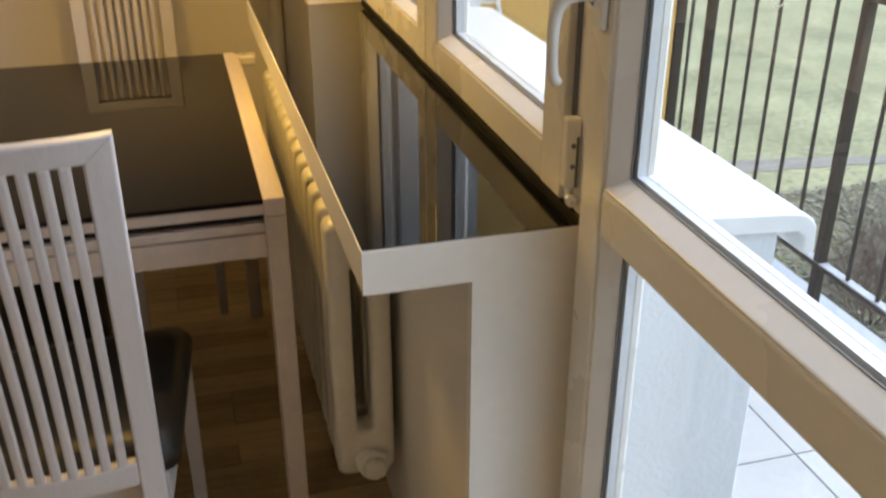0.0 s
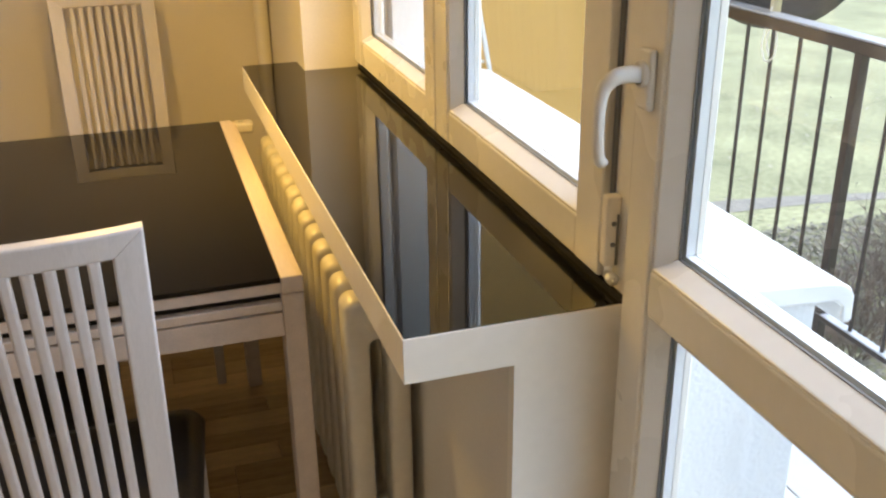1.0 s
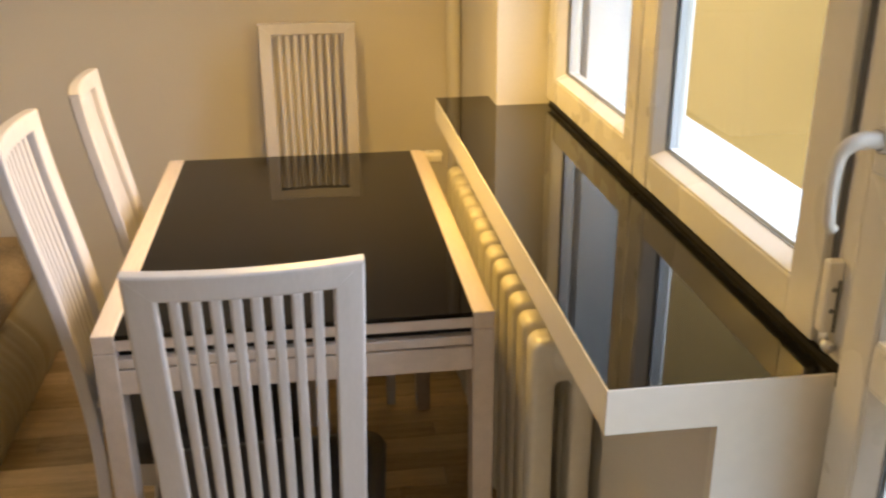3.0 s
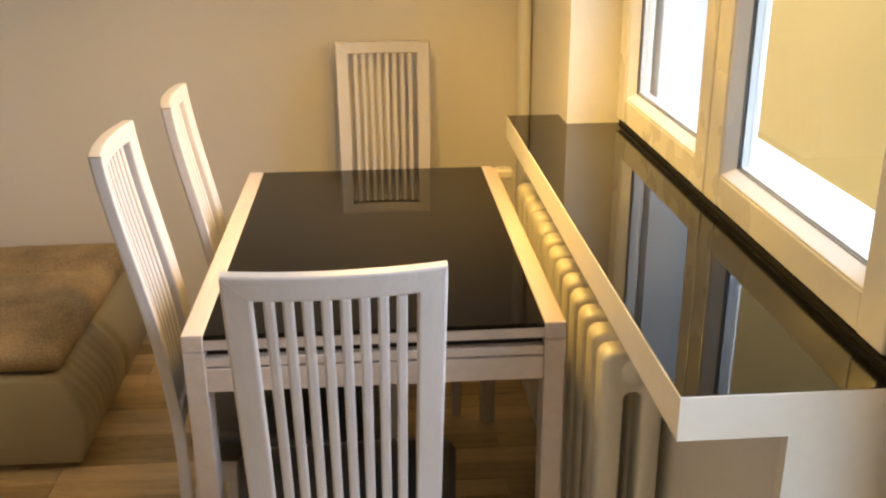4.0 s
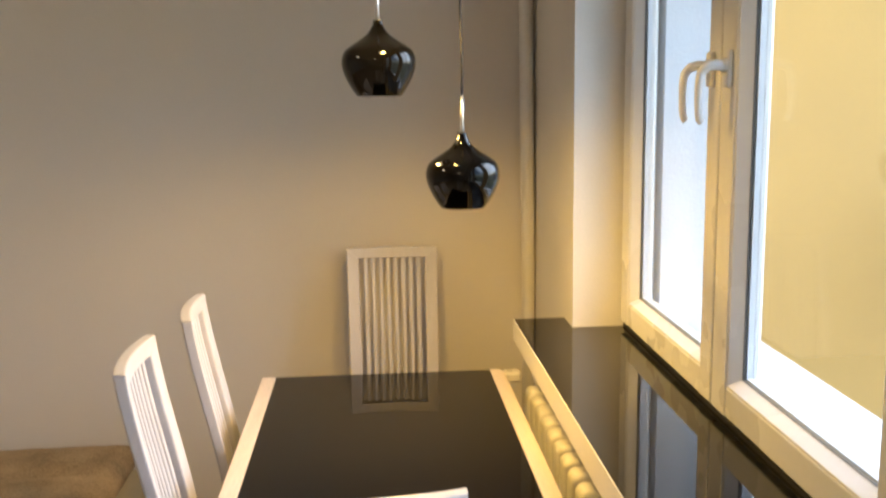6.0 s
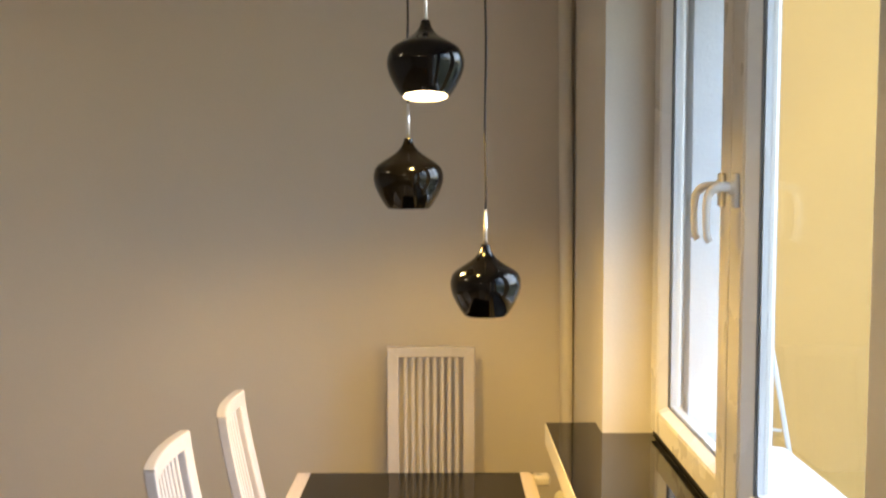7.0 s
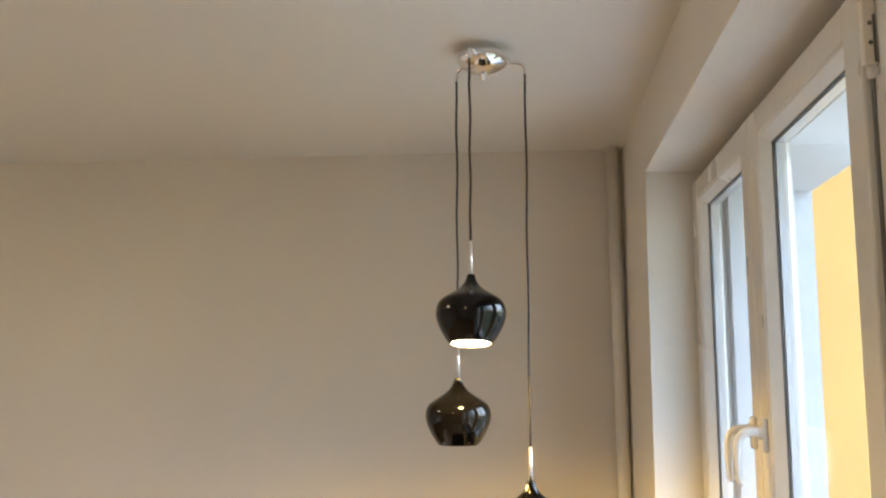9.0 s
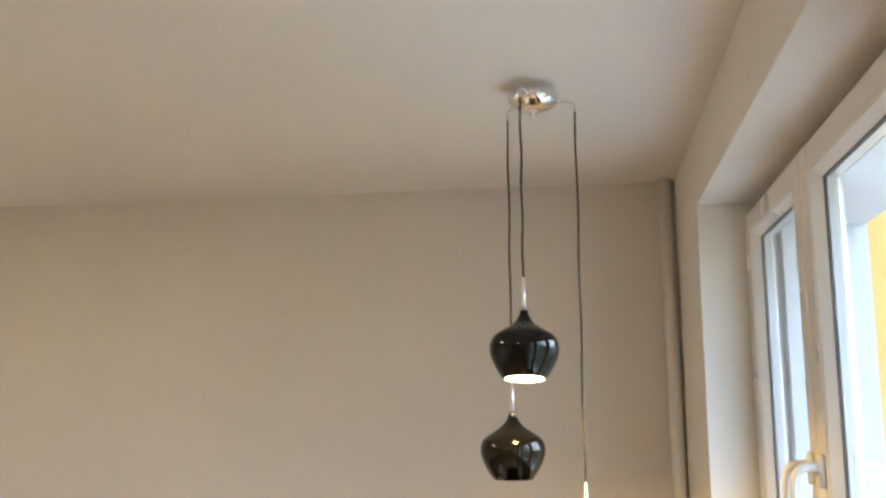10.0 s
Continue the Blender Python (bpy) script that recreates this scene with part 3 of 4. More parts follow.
def board(left, right, zs, thick, nx, joint):
    """A curved board between two edge lines given by height; joint(x, z) tells where it meets its neighbour."""
    bm = bmesh.new()
    grid = [[[bm.verts.new((x * taper(z), soft_lean(z) + bow(x) + y, z)) for x in (left(z) + (right(z) - left(z)) * i / nx for i in range(nx + 1))] for z in zs] for y in (0.0, thick)]
    b, f = grid
    m = len(zs) - 1
    for j in range(m):
        for i in range(nx):
            bm.faces.new((b[j][i], b[j][i + 1], b[j + 1][i + 1], b[j + 1][i]))
            bm.faces.new((f[j][i + 1], f[j][i], f[j + 1][i], f[j + 1][i + 1]))
        bm.faces.new((b[j][0], b[j + 1][0], f[j + 1][0], f[j][0]))
        bm.faces.new((b[j][nx], f[j][nx], f[j + 1][nx], b[j + 1][nx]))
    for i in range(nx):
        bm.faces.new((b[0][i + 1], b[0][i], f[0][i], f[0][i + 1]))
        bm.faces.new((b[m][i], b[m][i + 1], f[m][i + 1], f[m][i]))
    bmesh.ops.recalc_face_normals(bm, faces=bm.faces)
    sharp = [e for e in bm.edges if len(e.link_faces) == 2 and e.calc_face_angle() > 0.6]
    fine = [e for e in sharp if all(joint(v.co.x, v.co.z) for v in e.verts)]
    rest = [e for e in sharp if e not in set(fine)]
    bmesh.ops.bevel(bm, geom=rest, offset=0.0042, segments=3, affect="EDGES", profile=0.5)
    return bm


def back_boards(parent, st, z1, top, thick):
    """Two stiles and the top rail, mitred at the corners."""
    h, cut = CW / 2, z1 - top
    slope = st / top
    low = [cut * k / 20 for k in range(21)]
    high = [cut + (top - 0.002) * k / 3 for k in range(1, 4)]

    def mitre(z):
        return h - st + max(0.0, z - cut) * slope

    def on_cut(x, z):
        return z > cut - 0.001 and abs(abs(x) - mitre(z)) < 0.0014

    for s in (-1, 1):
        a, b = (lambda z: s * h), (lambda z: s * (mitre(z) + (0.0005 if z > cut else 0.0)))
        part("stile", board(*((a, b) if s < 0 else (b, a)), low + high, thick, 2, on_cut), M_CHAIR, parent)
    part("top_rail", board(lambda z: -mitre(z) + 0.0002, lambda z: mitre(z) - 0.0002, [cut + top * k / 4 for k in range(5)], thick, 12, on_cut), M_CHAIR, parent)


def dining_chair(label):
    c = thing("dining_chair", label=label, category="chair", group="chairs round the table")
    st, th = 0.0425, 0.024
    back_boards(c, st - 0.004, CTOP, 0.035, th)
    part("lower_rail", ribbon(-CW / 2 + st - 0.004, CW / 2 - st + 0.004, 0.440, 0.482, th - 0.003, 8, 2), M_CHAIR, c)
    inner = CW - 2 * (st - 0.004)
    pitch = inner / 8.75
    for k in range(8):
        x = -inner / 2 + pitch * (k + 0.875)
        part("slat", ribbon(x - 0.0072, x + 0.0072, 0.480, CTOP - 0.033, 0.014, 1, 12), M_CHAIR, c)
    bm = bmesh.new()
    lo = [(-0.160, 0.030), (0.160, 0.030), (0.208, 0.40), (-0.208, 0.40)]
    v = [bm.verts.new((x * q, 0.215 + (y - 0.215) * q, z)) for z, q in ((0.425, 1.0), (0.455, 1.02), (0.475, 0.97), (0.482, 0.85)) for x, y in lo]
    bm.faces.new(v[:4][::-1]), bm.faces.new(v[-4:])
    for r in range(3):
        for k in range(4):
            bm.faces.new((v[r * 4 + k], v[r * 4 + (k + 1) % 4], v[r * 4 + 4 + (k + 1) % 4], v[r * 4 + 4 + k]))
    ver = [e for e in bm.edges if abs(e.verts[0].co.z - e.verts[1].co.z) > 0.005]
    bmesh.ops.bevel(bm, geom=ver, offset=0.03, segments=4, affect="EDGES", profile=0.5)
    part("seat", bm, M_SEAT, c, "padded black leatherette seat", smooth=True)
    part("seat_rail", box((-0.170, 0.380, 0.365), (0.170, 0.396, 0.424), 0.002), M_CHAIR, c)
    part("seat_rail", box((-0.125, 0.030, 0.365), (0.125, 0.046, 0.424), 0.002), M_CHAIR, c)
    for s in (-1, 1):
        bm = bmesh.new()
        a, b = (s * 0.142, 0.030), (s * 0.192, 0.372)
        w = 0.016
        q = [bm.verts.new((x + d * s, y, z)) for z in (0.365, 0.424) for (x, y), d in ((a, 0), (b, 0), (b, -w), (a, -w))]
        for f in ((0, 1, 2, 3), (7, 6, 5, 4), (0, 4, 5, 1), (1, 5, 6, 2), (2, 6, 7, 3), (3, 7, 4, 0)):
            bm.faces.new([q[i] for i in f])
        bmesh.ops.recalc_face_normals(bm, faces=bm.faces)
        part("seat_rail", bm, M_CHAIR, c)
        bm = box((s * 0.184 - 0.016, 0.365, 0.0), (s * 0.184 + 0.016, 0.397, 0.424), 0.003)
        for vv in bm.verts:
            if vv.co.z < 0.1:
                vv.co.x, vv.co.y = s * 0.184 + (vv.co.x - s * 0.184) * 0.75, 0.381 + (vv.co.y - 0.381) * 0.75
        part("leg", bm, M_CHAIR, c)
    return c


front = dining_chair("white slatted high-back chair with black seat at the table's end")
front.matrix_basis = pose(0.1225, 1.350, 0, 0, 0, 2.2)
CTOP = 1.037
side = dining_chair("white slatted high-back chair with black seat, pushed under the table")
side.matrix_basis = pose(-0.233, 1.940, 0, 0, 0, -88)
o = copy_thing(side, pose(-0.193, 2.338, 0, 0, 0, -86))
o["label"] = "white slatted high-back chair with black seat, pushed under the table"
o = copy_thing(side, pose(0.209, 3.015, 0, 0, 0, 180))
o["label"] = "white slatted high-back chair with black seat between table and beige wall"

# ---- pendant lamp ----
lamp = thing("pendant_lamp", (CANOPY[0], CANOPY[1], CEIL), label="three glossy black pendant shades hanging from one chrome canopy, lit", category="pendant lamp")
part("canopy", lathe([(0.034, 0.0), (0.034, -0.014), (0.050, -0.019), (0.061, -0.026), (0.065, -0.034), (0.064, -0.042), (0.054, -0.054), (0.036, -0.064), (0.014, -0.070), (0.007, -0.072), (0.0085, -0.078), (0.003, -0.088), (0.0005, -0.089)], 48), M_CHROME, lamp, "polished chrome dome", smooth=True)
SHADE = [(0.0470, 0.0), (0.0550, 0.010), (0.0660, 0.0285), (0.0740, 0.046), (0.0780, 0.060), (0.0788, 0.071), (0.0770, 0.083), (0.0705, 0.096), (0.0560, 0.107), (0.0400, 0.117), (0.0260, 0.127), (0.0165, 0.138), (0.0110, 0.149), (0.0090, 0.158)]
ARM_Z = -0.072
for x, y, z in LAMPS:
    dx, dy, dz = x - CANOPY[0], y - CANOPY[1], z - CEIL
    d = Vector((dx, dy, 0))
    u = d.normalized()
    part("arm", tube(bend([u * 0.050 + Vector((0, 0, -0.042)), u * max(0.055, d.length - 0.022) + Vector((0, 0, -0.042)), u * (d.length - 0.005) + Vector((0, 0, -0.047)), d + Vector((0, 0, -0.058)), d + Vector((0, 0, ARM_Z))], 5), 0.0042, 10), M_CHROME, lamp, smooth=True)
    wob = 0.0013
    n = 14
    top, bot = ARM_Z, dz + 0.230
    part("cord", tube([(dx + wob * math.sin(k * 1.3 + x * 9), dy + wob * math.cos(k * 1.1), top + (bot - top) * k / n) if 0 < k < n else (dx, dy, top + (bot - top) * k / n) for k in range(n + 1)], 0.0027, 8), M_CORD, lamp, "black fabric cord", smooth=True)
    part("rod", tube([(dx, dy, dz + 0.152), (dx, dy, dz + 0.236)], lambda t: 0.0048 - 0.0018 * t, 14), M_STEEL, lamp, "chrome rod", smooth=True)
    sh = part("shade", lathe([(p.x, p.z) for p in bend([(r, 0, h) for r, h in SHADE], 3)], 56), M_SHADE, lamp, "glossy black onion-shaped shade", smooth=True)
    sh.matrix_basis = Matrix.Translation((dx, dy, dz + 0.15)) @ pose(0, 0, 0, -9 if z > 1.7 else 0) @ Matrix.Translation((0, 0, -0.15))
    part("lining", lathe([(0.0468, 0.0)] + [(r - 0.003, h + 0.001) for r, h in SHADE[:10]] + [(0.001, 0.128)], 40), M_INNER, sh, "white inner lining", smooth=True)
    part("diffuser", lathe([(0.0005, 0.004), (0.036, 0.004), (0.0425, 0.006), (0.0440, 0.014), (0.038, 0.024), (0.0005, 0.026)], 40), M_GLOW, sh, "glowing frosted diffuser", smooth=True)
    bulb = new("pendant_light", bpy.data.lights.new("pendant_light", "SPOT"))
    watts, cone, edge, tip_x, tip_y = (6.6, 177, 0.70, 5, 5) if z < 1.4 else (6.6, 178, 0.45, 0, 0) if z < 1.7 else (4.6, 178, 0.40, -9, 0)
    bulb.data.energy, bulb.data.color, bulb.data.shadow_soft_size = watts, (1.0, 0.56, 0.10), 0.022
    bulb.data.spot_size, bulb.data.spot_blend = radians(cone), edge
    bulb.matrix_world = pose(x, y, z - 0.012, tip_x, tip_y, 0)

# ---- ceiling lights of the room ----
def ceiling_light(x, y):
    c = thing("ceiling_light", (x, y, CEIL), label="square frosted glass ceiling light with chrome base, lit", category="ceiling light", group="ceiling lights of the room")
    part("base", box((-0.09, -0.09, -0.02), (0.09, 0.09, 0.0), 0.004), M_CHROME, c)
    part("diffuser", box((-0.14, -0.14, -0.065), (0.14, 0.14, -0.022), 0.012, 3), M_GLOW, c, "glowing frosted glass square")
    a = new("ceiling_lamp_light", bpy.data.lights.new("ceiling_lamp_light", "AREA"))
    a.data.energy, a.data.color, a.data.size = 1.1, (1.0, 0.97, 0.93), 0.26
    a.matrix_world = pose(x, y, CEIL - 0.068)


ceiling_light(-1.75, 1.50)
ceiling_light(-0.60, -1.00)

# ---- sofa ----
sofa = thing("sofa", (-1.30, 2.82, 0), label="low cream leather sofa with rolled side and brown plush seat cushion", category="sofa")
SOFA_Y0, SOFA_Y1 = -0.40, 0.405


def side_roll(z):
    """How far the padded side stands out at each height."""
    t = (z - 0.025) / 0.255
    return 0.640 + 0.062 * math.sin(math.pi * min(1.0, 0.10 + 0.80 * t)) - 0.026 * t


def pleat_depth(y, z):
    """Gathered vertical folds along the front half of the rolled side, one deep fold behind them."""
    t = (z - 0.025) / 0.255
    v = y + 0.10 * t
    gather = max(0.0, min(1.0, (0.02 - v) / 0.06)) * max(0.0, min(1.0, (v + 0.37) / 0.05))
    folds = 0.0032 * gather * (0.5 + 0.5 * math.sin(v * 150 + 0.9 * math.sin(v * 41)))
    return folds + 0.016 * math.exp(-((v - 0.075) / 0.016) ** 2)


def sofa_base():
    bm = bmesh.new()
    ys = [SOFA_Y0 + 0.0, SOFA_Y0 + 0.004, SOFA_Y0 + 0.012] + [SOFA_Y0 + 0.02 + (SOFA_Y1 - SOFA_Y0 - 0.02) * k / 130 for k in range(131)]
    zs = [0.025 + 0.255 * k / 16 for k in range(17)]
    rings = []
    for j, y in enumerate(ys):
        inset = (0.014, 0.005, 0.001)[j] if j < 3 else 0.0
        ring = [(side_roll(z) - pleat_depth(y, z) - inset, y, 0.025 + inset * 0.5 + (z - 0.025) * (1 - inset * 4)) for z in zs]
        ring += [(0.55, y, 0.286 - inset), (0.0, y, 0.290 - inset), (-0.60, y, 0.286 - inset), (-0.60, y, 0.025 + inset)]
        rings.append([bm.verts.new(c) for c in ring])
    n = len(rings[0])
    for a, b in zip(rings, rings[1:]):
        for k in range(n):
            bm.faces.new((a[k], a[(k + 1) % n], b[(k + 1) % n], b[k]))
    bm.faces.new(rings[0][::-1])
    bm.faces.new(rings[-1])
    bmesh.ops.recalc_face_normals(bm, faces=bm.faces)
    return bm


def sofa_cushion(lo, hi, n=(44, 30)):
    """A soft slab with rounded rim, low dents and a crease across it."""
    bm = bmesh.new()
    rows = []
    cx, cy, hx_, hy_ = (lo[0] + hi[0]) / 2, (lo[1] + hi[1]) / 2, (hi[0] - lo[0]) / 2, (hi[1] - lo[1]) / 2
    for side_ in (0, 1):
        grid = []
        for j in range(n[1] + 1):
            w = math.sin(math.pi / 2 * (2 * j / n[1] - 1))
            line = []
            for i in range(n[0] + 1):
                u = math.sin(math.pi / 2 * (2 * i / n[0] - 1))
                x, y = cx + hx_ * u, cy + hy_ * w
                edge = min(hx_ * (1 - abs(u)), hy_ * (1 - abs(w)))
                rim = math.sqrt(max(0.0, 1 - (1 - min(1.0, edge / 0.075)) ** 2))
                mid = (lo[2] + hi[2]) / 2
                if side_:
                    z = mid + (hi[2] - mid) * rim
                    z += rim * (0.010 * noise.noise(Vector((x * 3.1, y * 3.1, 2.0))) + 0.004 * noise.noise(Vector((x * 14, y * 14, 0.0))))
                    z -= rim * 0.016 * math.exp(-((y - 0.12 + 0.16 * (x - 0.5)) / 0.022) ** 2)
                else:
                    z = mid - (mid - lo[2]) * rim
                line.append(bm.verts.new((x, y, z)))
            grid.append(line)
        rows.append(grid)
    for side_, grid in enumerate(rows):
        for j in range(n[1]):
            for i in range(n[0]):
                q = (grid[j][i], grid[j][i + 1], grid[j + 1][i + 1], grid[j + 1][i])
                bm.faces.new(q if side_ else q[::-1])
    bmesh.ops.remove_doubles(bm, verts=bm.verts, dist=0.0003)
    bmesh.ops.recalc_face_normals(bm, faces=bm.faces)
    return bm


part("base", sofa_base(), M_SOFA, sofa, "cream leather base with gathered folds", smooth=True)
part("cushion", sofa_cushion((-0.60, SOFA_Y0 + 0.008, 0.278), (0.650, SOFA_Y1, 0.388)), M_CUSH, sofa, "brown plush seat cushion", smooth=True)
for x in (-0.5, 0.52):
    for y in (-0.3, 0.3):
        part("foot", lathe([(0.02, 0), (0.025, 0.03)], 14, (x, y, 0), True, True), M_DARK, sofa)

# ---- balcony ----
BAL_X1, BAL_Y0, BAL_Y1, BAL_Z = 2.03, -1.6, 3.28, -0.06
RAIL_X = 2.10
slab = tagged(part("balcony_floor", box((OUT_X, BAL_Y0, BAL_Z - 0.2), (BAL_X1, BAL_Y1, BAL_Z - 0.008)), M_GROUT), "tiled balcony floor with grey joints", "floor", kind="structure")
sill = thing("window_sill_1", (0, 0, 0), label="thick white outer window sill with a rounded drip edge", category="sill", kind="structure")
bm = bmesh.new()
sec = [(0.925, 0.885), (1.145, 0.868), (1.162, 0.864), (1.175, 0.855), (1.183, 0.842), (1.185, 0.806), (1.180, 0.801), (1.171, 0.801), (1.166, 0.806), (1.164, 0.828), (1.153, 0.838), (0.925, 0.850)]
ends = [[bm.verts.new((x, y, z)) for x, z in sec] for y in (1.140, REV_Y)]
bm.faces.new(ends[0]), bm.faces.new(ends[1][::-1])
for k in range(len(sec)):
    bm.faces.new((ends[0][k], ends[1][k], ends[1][(k + 1) % len(sec)], ends[0][(k + 1) % len(sec)]))
bmesh.ops.recalc_face_normals(bm, faces=bm.faces)
bmesh.ops.bevel(bm, geom=[e for e in bm.edges if abs(e.verts[0].co.y - e.verts[1].co.y) < 0.01], offset=0.004, segments=3, affect="EDGES", profile=0.5)
part("sill_board", bm, M_SILL, sill)
part("inner_joint", box((0.9045, 1.16, 0.86), (0.93, REV_Y, 0.890)), M_SILL, sill)

tagged(part("balcony_partition", box((OUT_X, BAL_Y1 - 0.10, BAL_Z), (2.07, BAL_Y1, 3.4), 0.004), M_YELLOW), "ochre yellow rendered balcony side wall", "wall", kind="structure")

rail = thing("balcony_railing", (RAIL_X, 0, 0), label="brown painted iron balcony railing with upright bars", category="railing")
part("top_rail", box((-0.022, BAL_Y0, 0.892), (0.022, BAL_Y1 - 0.11, 0.930), 0.004), M_IRON, rail)
part("rail_strip", box((-0.026, BAL_Y0, 0.930), (0.026, BAL_Y1 - 0.11, 0.936), 0.002), M_ZINC, rail, "pale grey upper strip")
part("bottom_rail", box((-0.016, BAL_Y0, 0.112), (0.016, BAL_Y1 - 0.11, 0.128), 0.003), M_IRON, rail)
part("rail_strip", box((-0.015, BAL_Y0, 0.128), (0.015, BAL_Y1 - 0.11, 0.1315), 0.001), M_ZINC, rail, "pale grey upper strip")
y = 3.120
k = 0
while y > -0.9:
    thick = k % 6 == 1
    w = 0.0145 if thick else 0.0052
    part("post" if thick else "baluster", box((-w, y - w, BAL_Z - 0.01 if thick else 0.13), (w, y + w, 0.892), 0.002), M_IRON, rail)
    y -= 0.1265
    k += 1

part("post", box((-0.020, 3.190, BAL_Z - 0.01), (0.020, 3.226, 0.930), 0.003), M_IRON, rail, "flat end post beside the yellow wall")

flash = thing("edge_flashing", (0, 0, 0), label="grooved grey metal flashing along the balcony edge", category="flashing", kind="structure")
for k in range(4):
    part("strip", box((BAL_X1 + 0.003 + k * 0.055, BAL_Y0, BAL_Z - 0.19), (BAL_X1 + 0.0515 + k * 0.055, BAL_Y1, BAL_Z + 0.004 - k * 0.006), 0.002), M_ZINC, flash)

# folded drying rack leaning in the balcony corner
rack = thing("drying_rack", (1.40, 3.08, BAL_Z), label="folded white metal drying rack leaning on the yellow wall", category="drying rack")
LEAN_A, LEAN_B = Vector((0.115, -0.02, 0.0)), Vector((-0.135, 0.06, 1.45))
part("leg", tube([LEAN_A, LEAN_B], 0.008, 12), M_WHITE, rack, smooth=True)
part("leg", tube([LEAN_A + Vector((-0.17, 0.03, 0)), LEAN_B + Vector((-0.09, 0.02, 0))], 0.008, 12), M_WHITE, rack, smooth=True)
for t in (0.18, 0.56, 0.80):
    p = LEAN_A.lerp(LEAN_B, t)
    part("rung", tube([p + Vector((-0.012, 0.004, 0)), p + Vector((-0.15, 0.03, 0.004))], 0.0055, 8), M_WHITE, rack, smooth=True)

dish = thing("satellite_dish", (2.22, 2.81, 1.093), label="dark grey satellite dish on a cream mast outside the railing", category="satellite dish")
MAST = Vector((2.13 - 2.22, 2.66 - 2.81, 0.94 - 1.093))
bowl = part("reflector", lathe([(0.001, 0.0), (0.10, 0.008), (0.20, 0.034), (0.29, 0.072), (0.328, 0.092), (0.334, 0.088), (0.29, 0.064), (0.20, 0.026), (0.10, 0.0), (0.001, -0.008)], 56), M_DISH, dish, smooth=True)
bowl.matrix_basis = pose(-0.030, 0.025, 0.015, 0, 80, 38) @ Matrix.Scale(0.90, 4)
mast = part("mast", tube([MAST + Vector((0, 0, -0.006)), MAST + Vector((0, 0, 0.30))], 0.016, 16), M_CREAM, dish, "cream painted mast", smooth=True)
part("arm", tube([MAST + Vector((0, 0, 0.26)), Vector((-0.02, -0.02, 0.0))], 0.012, 12), M_DISH, dish, smooth=True)
for dz in (0.045, 0.105):
    clamp = part("clamp", box((MAST.x - 0.030, MAST.y - 0.052, MAST.z + dz), (MAST.x - 0.014, MAST.y + 0.052, MAST.z + dz + 0.014), 0.003), M_WHITE, dish, "white metal clamp")
    for dy in (-0.040, 0.040):
        part("bolt", tube([(MAST.x - 0.040, MAST.y + dy, MAST.z + dz + 0.007), (MAST.x + 0.030, MAST.y + dy, MAST.z + dz + 0.007)], 0.004, 8), M_STEEL, clamp)
part("cable", tube([MAST + d for d in bend([Vector(q) for q in ((-0.02, -0.01, 0.01), (-0.045, -0.03, -0.04), (-0.045, -0.015, -0.10), (-0.045, -0.04, -0.145), (-0.045, -0.08, -0.12), (-0.045, -0.08, -0.06), (-0.04, -0.05, -0.03), (-0.045, -0.035, -0.08), (-0.045, -0.055, -0.125))], 8)], 0.0026, 8), M_RAD, dish, "loop of pale cable", smooth=True)

# ---- garden ----
GZ = -3.1
ground = tagged(part("ground", box((-400, -400, GZ - 0.5), (400, 400, GZ)), M_GRASS), "patchy winter lawn with worn spots", "lawn", kind="structure")
rng = random.Random(4)


def scatter(name, count, area, maker, material, label, category):
    verts, faces = [], []
    for _ in range(count):
        x, y = rng.uniform(area[0], area[1]), rng.uniform(area[2], area[3])
        maker(verts, faces, x, y)
    me = bpy.data.meshes.new(name)
    me.from_pydata(verts, [], faces)
    me.materials.append(material)
    return tagged(new(name, me), label=label, category=category, kind="stuff")


def blade(verts, faces, x, y):
    h, a, w = rng.uniform(0.002, 0.009), rng.uniform(0, 6.28), rng.uniform(0.004, 0.010)
    tilt = rng.uniform(0.01, 0.07)
    b = rng.uniform(0, 6.28)
    k = len(verts)
    verts += [(x - w * math.cos(a), y - w * math.sin(a), GZ), (x + w * math.cos(a), y + w * math.sin(a), GZ), (x + tilt * math.cos(b), y + tilt * math.sin(b), GZ + h)]
    faces.append((k, k + 1, k + 2))


def dead_leaf(verts, faces, x, y):
    r, a = rng.uniform(0.012, 0.032), rng.uniform(0, 6.28)
    k = len(verts)
    z = GZ + rng.uniform(0.02, 0.07)
    for j in range(5):
        q = a + j * 1.2566
        verts.append((x + r * math.cos(q) * (1.4 if j == 0 else 0.9), y + r * math.sin(q), z + rng.uniform(-0.012, 0.012)))
    faces.append(tuple(range(k, k + 5)))


scatter("grass", 170000, (5.0, 24.0, 8.6, 30.0), blade, M_BLADE, "short yellow-green winter grass", "grass")
scatter("fallen_leaf", 900, (6.0, 15.0, 9.0, 18.0), dead_leaf, M_LEAF, "scattered pale fallen leaves on the lawn", "leaf")
scatter("leaf_litter", 22000, (4.0, 10.5, 4.0, 9.3), dead_leaf, M_LITTER, "grey-brown leaf litter under the bushes", "leaf")


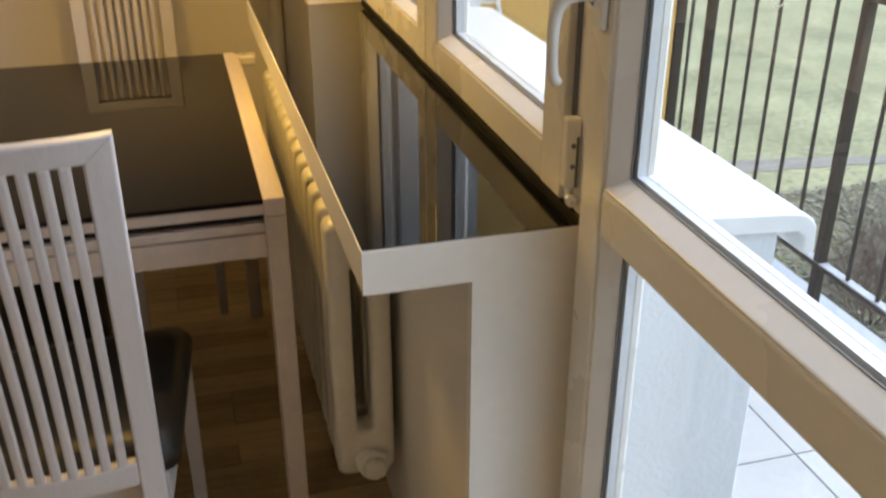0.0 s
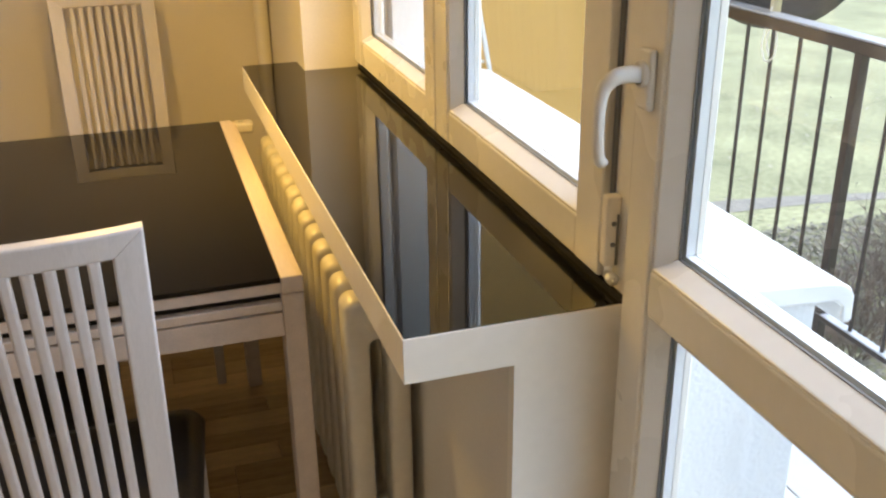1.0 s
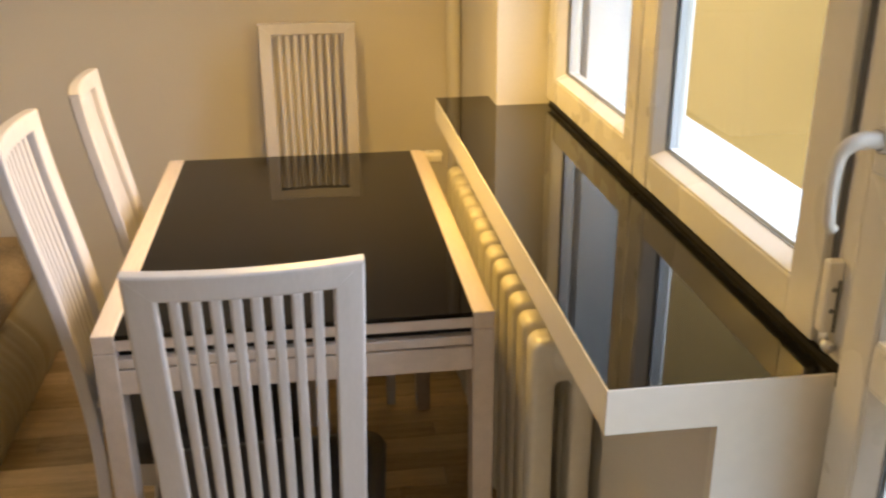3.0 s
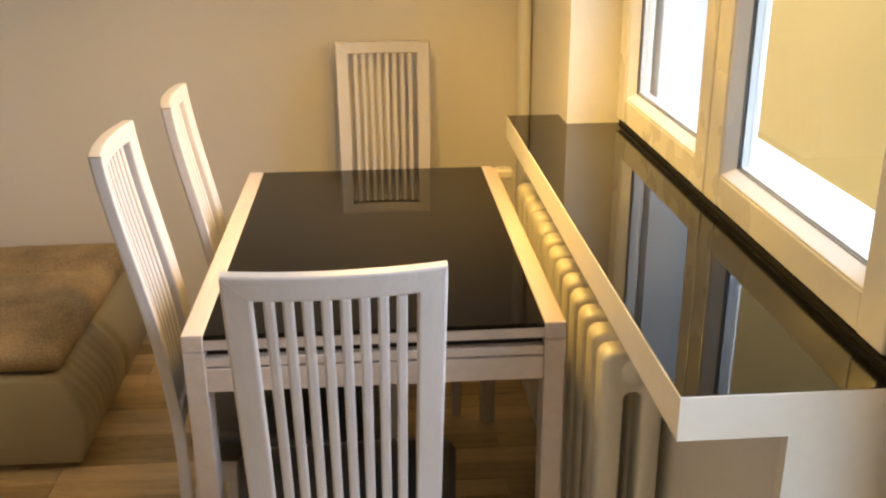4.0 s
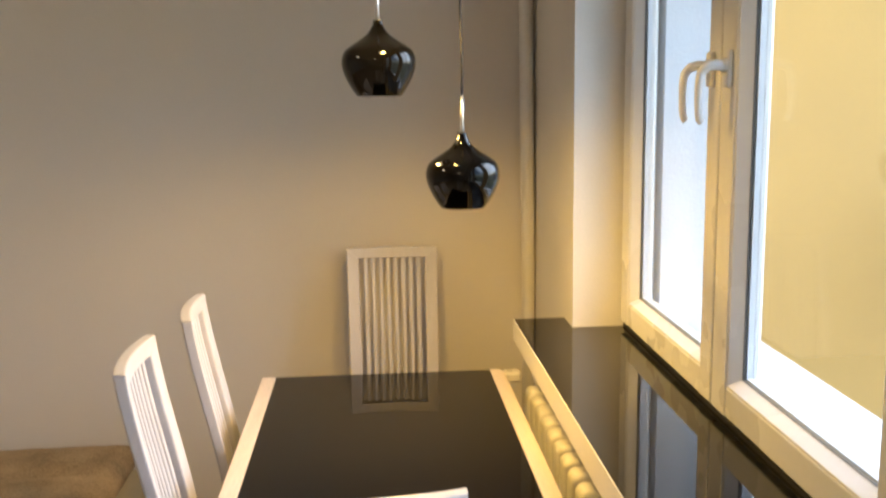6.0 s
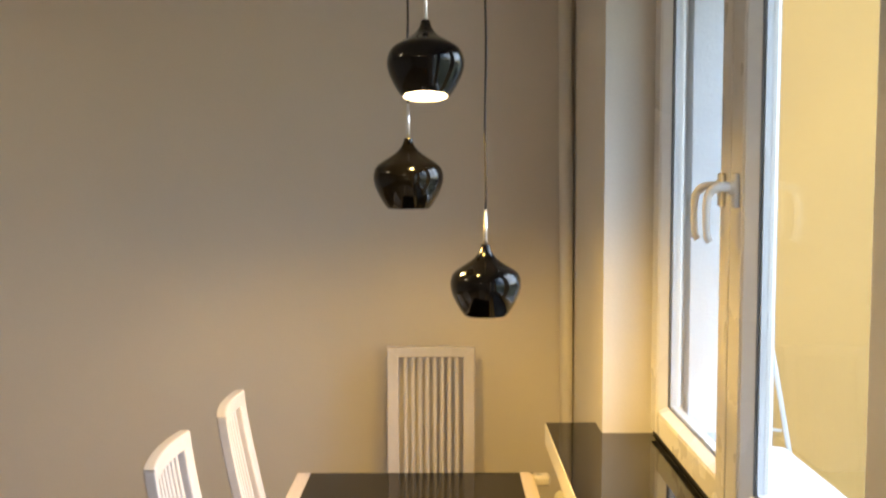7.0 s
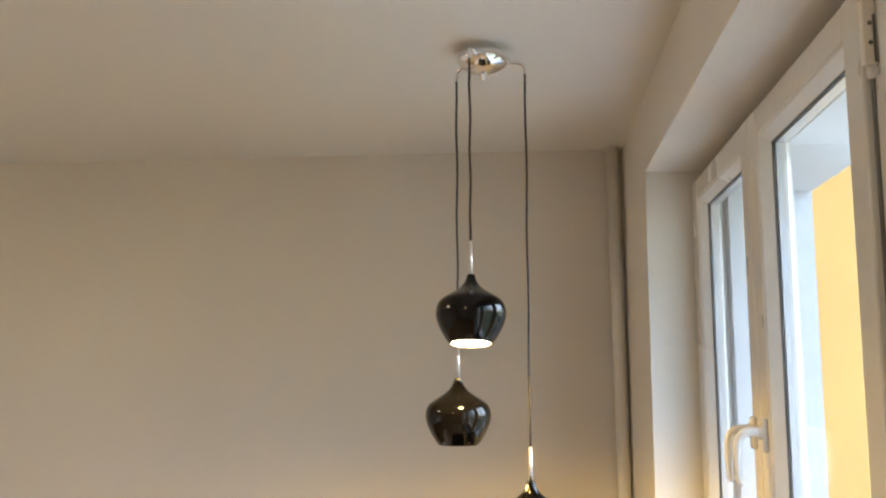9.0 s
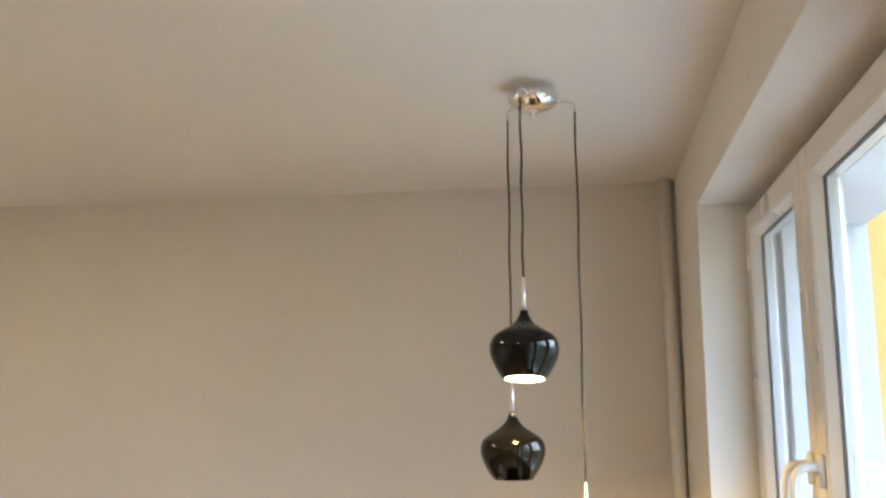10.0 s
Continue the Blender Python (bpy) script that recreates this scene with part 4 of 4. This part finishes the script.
def shrub(cx, cy, size, n):
    """A leafless bush of thin branching twigs."""
    b = thing("bush", (cx, cy, GZ), label="leafless brown bush below the balcony", category="bush", group="bushes below the balcony")
    bm = bmesh.new()
    for _ in range(n):
        a, s = rng.uniform(0, 6.28), rng.uniform(0.5, 1.0) * size
        p = Vector((0.15 * math.cos(a), 0.15 * math.sin(a), 0))
        d = Vector((math.cos(a) * rng.uniform(0.2, 0.9), math.sin(a) * rng.uniform(0.2, 0.9), 1)).normalized()
        pts = [p]
        for j in range(4):
            d = (d + Vector((rng.uniform(-0.3, 0.3), rng.uniform(-0.3, 0.3), rng.uniform(-0.2, 0.15)))).normalized()
            pts.append(pts[-1] + d * s * 0.27)
        add_tube(bm, pts, lambda t: 0.0045 * (1 - t) + 0.0016, 4)
        for j in (1, 2, 3):
            for _ in range(4):
                e = (d + Vector((rng.uniform(-1, 1), rng.uniform(-1, 1), rng.uniform(-0.2, 0.6)))).normalized()
                add_tube(bm, [pts[j], pts[j] + e * s * 0.15, pts[j] + e * s * 0.28 + Vector((0, 0, -0.02))], lambda t: 0.0022 * (1 - t) + 0.0012, 3)
    part("branches", bm, M_TWIG, b)


for cx, cy, size in ((6.9, 7.0, 0.9), (7.6, 7.5, 0.8), (8.3, 7.9, 0.9), (6.3, 6.5, 0.9), (9.0, 8.2, 0.8), (7.5, 6.7, 1.0)):
    shrub(cx, cy, size, 46)
path_bm = bmesh.new()
row = []
for k in range(25):
    t = k / 24
    cx, cy = 5.0 + 9.5 * t, 10.3 - 1.2 * t + 0.25 * math.sin(5 * t)
    w = 0.16 + 0.06 * math.sin(9 * t)
    row.append((path_bm.verts.new((cx - 0.1, cy - w, GZ + 0.006)), path_bm.verts.new((cx + 0.1, cy + w, GZ + 0.006))))
for a, b in zip(row, row[1:]):
    path_bm.faces.new((a[0], b[0], b[1], a[1]))
tagged(part("worn_path", path_bm, M_SOIL), "narrow trodden earth path across the lawn", "path", kind="structure")

# ---- floor planks and balcony tiles ----
plank_meshes = {}
PW = 0.075
yy = 0.72
while yy < WALL_Y - 0.01:
    w = min(PW, WALL_Y - yy)
    xx, first_len = -2.14, rng.choice((0.12, 0.24, 0.36, 0.48))
    while xx < WALL_X - 0.002:
        ln = first_len if xx == -2.14 else rng.choice((0.36, 0.48, 0.60))
        hi_x = min(xx + ln, WALL_X)
        key = (round(hi_x - xx, 3), round(w, 3))
        if key not in plank_meshes:
            me = bpy.data.meshes.new("plank")
            bm = box((0.0006, 0.0006, -0.006), (key[0] - 0.0006, key[1] - 0.0006, 0.0), 0.0008)
            bm.to_mesh(me)
            bm.free()
            me.materials.append(M_FLOOR)
            plank_meshes[key] = me
        o = new("plank", plank_meshes[key])
        o.parent = floor_ob
        o.location = (xx, yy, 0)
        xx = hi_x
    yy += PW
bm = bmesh.new()
add_box(bm, (ROOM_X, ROOM_Y, -0.006), (WALL_X, 0.719, -0.0005))
add_box(bm, (ROOM_X, 0.72, -0.006), (-2.14, WALL_Y, -0.0005))
tagged(part("plank_field", bm, M_FLOOR, floor_ob), kind="stuff")

TS = 0.333
for i in range(-3, 3):
    for j in range(-10, 5):
        x0, y0 = 1.676 + i * TS, 1.674 + j * TS
        lo_x, hi_x = max(x0, OUT_X), min(x0 + TS, BAL_X1)
        hi_y = min(y0 + TS, BAL_Y1 - 0.10)
        if hi_x - lo_x < 0.02 or hi_y - y0 < 0.02:
            continue
        o = part("tile", box((0.002, 0.002, -0.008), (hi_x - lo_x - 0.002, hi_y - y0 - 0.002, 0), 0.0012), M_TILE, slab)
        o.location = (lo_x, y0, BAL_Z)
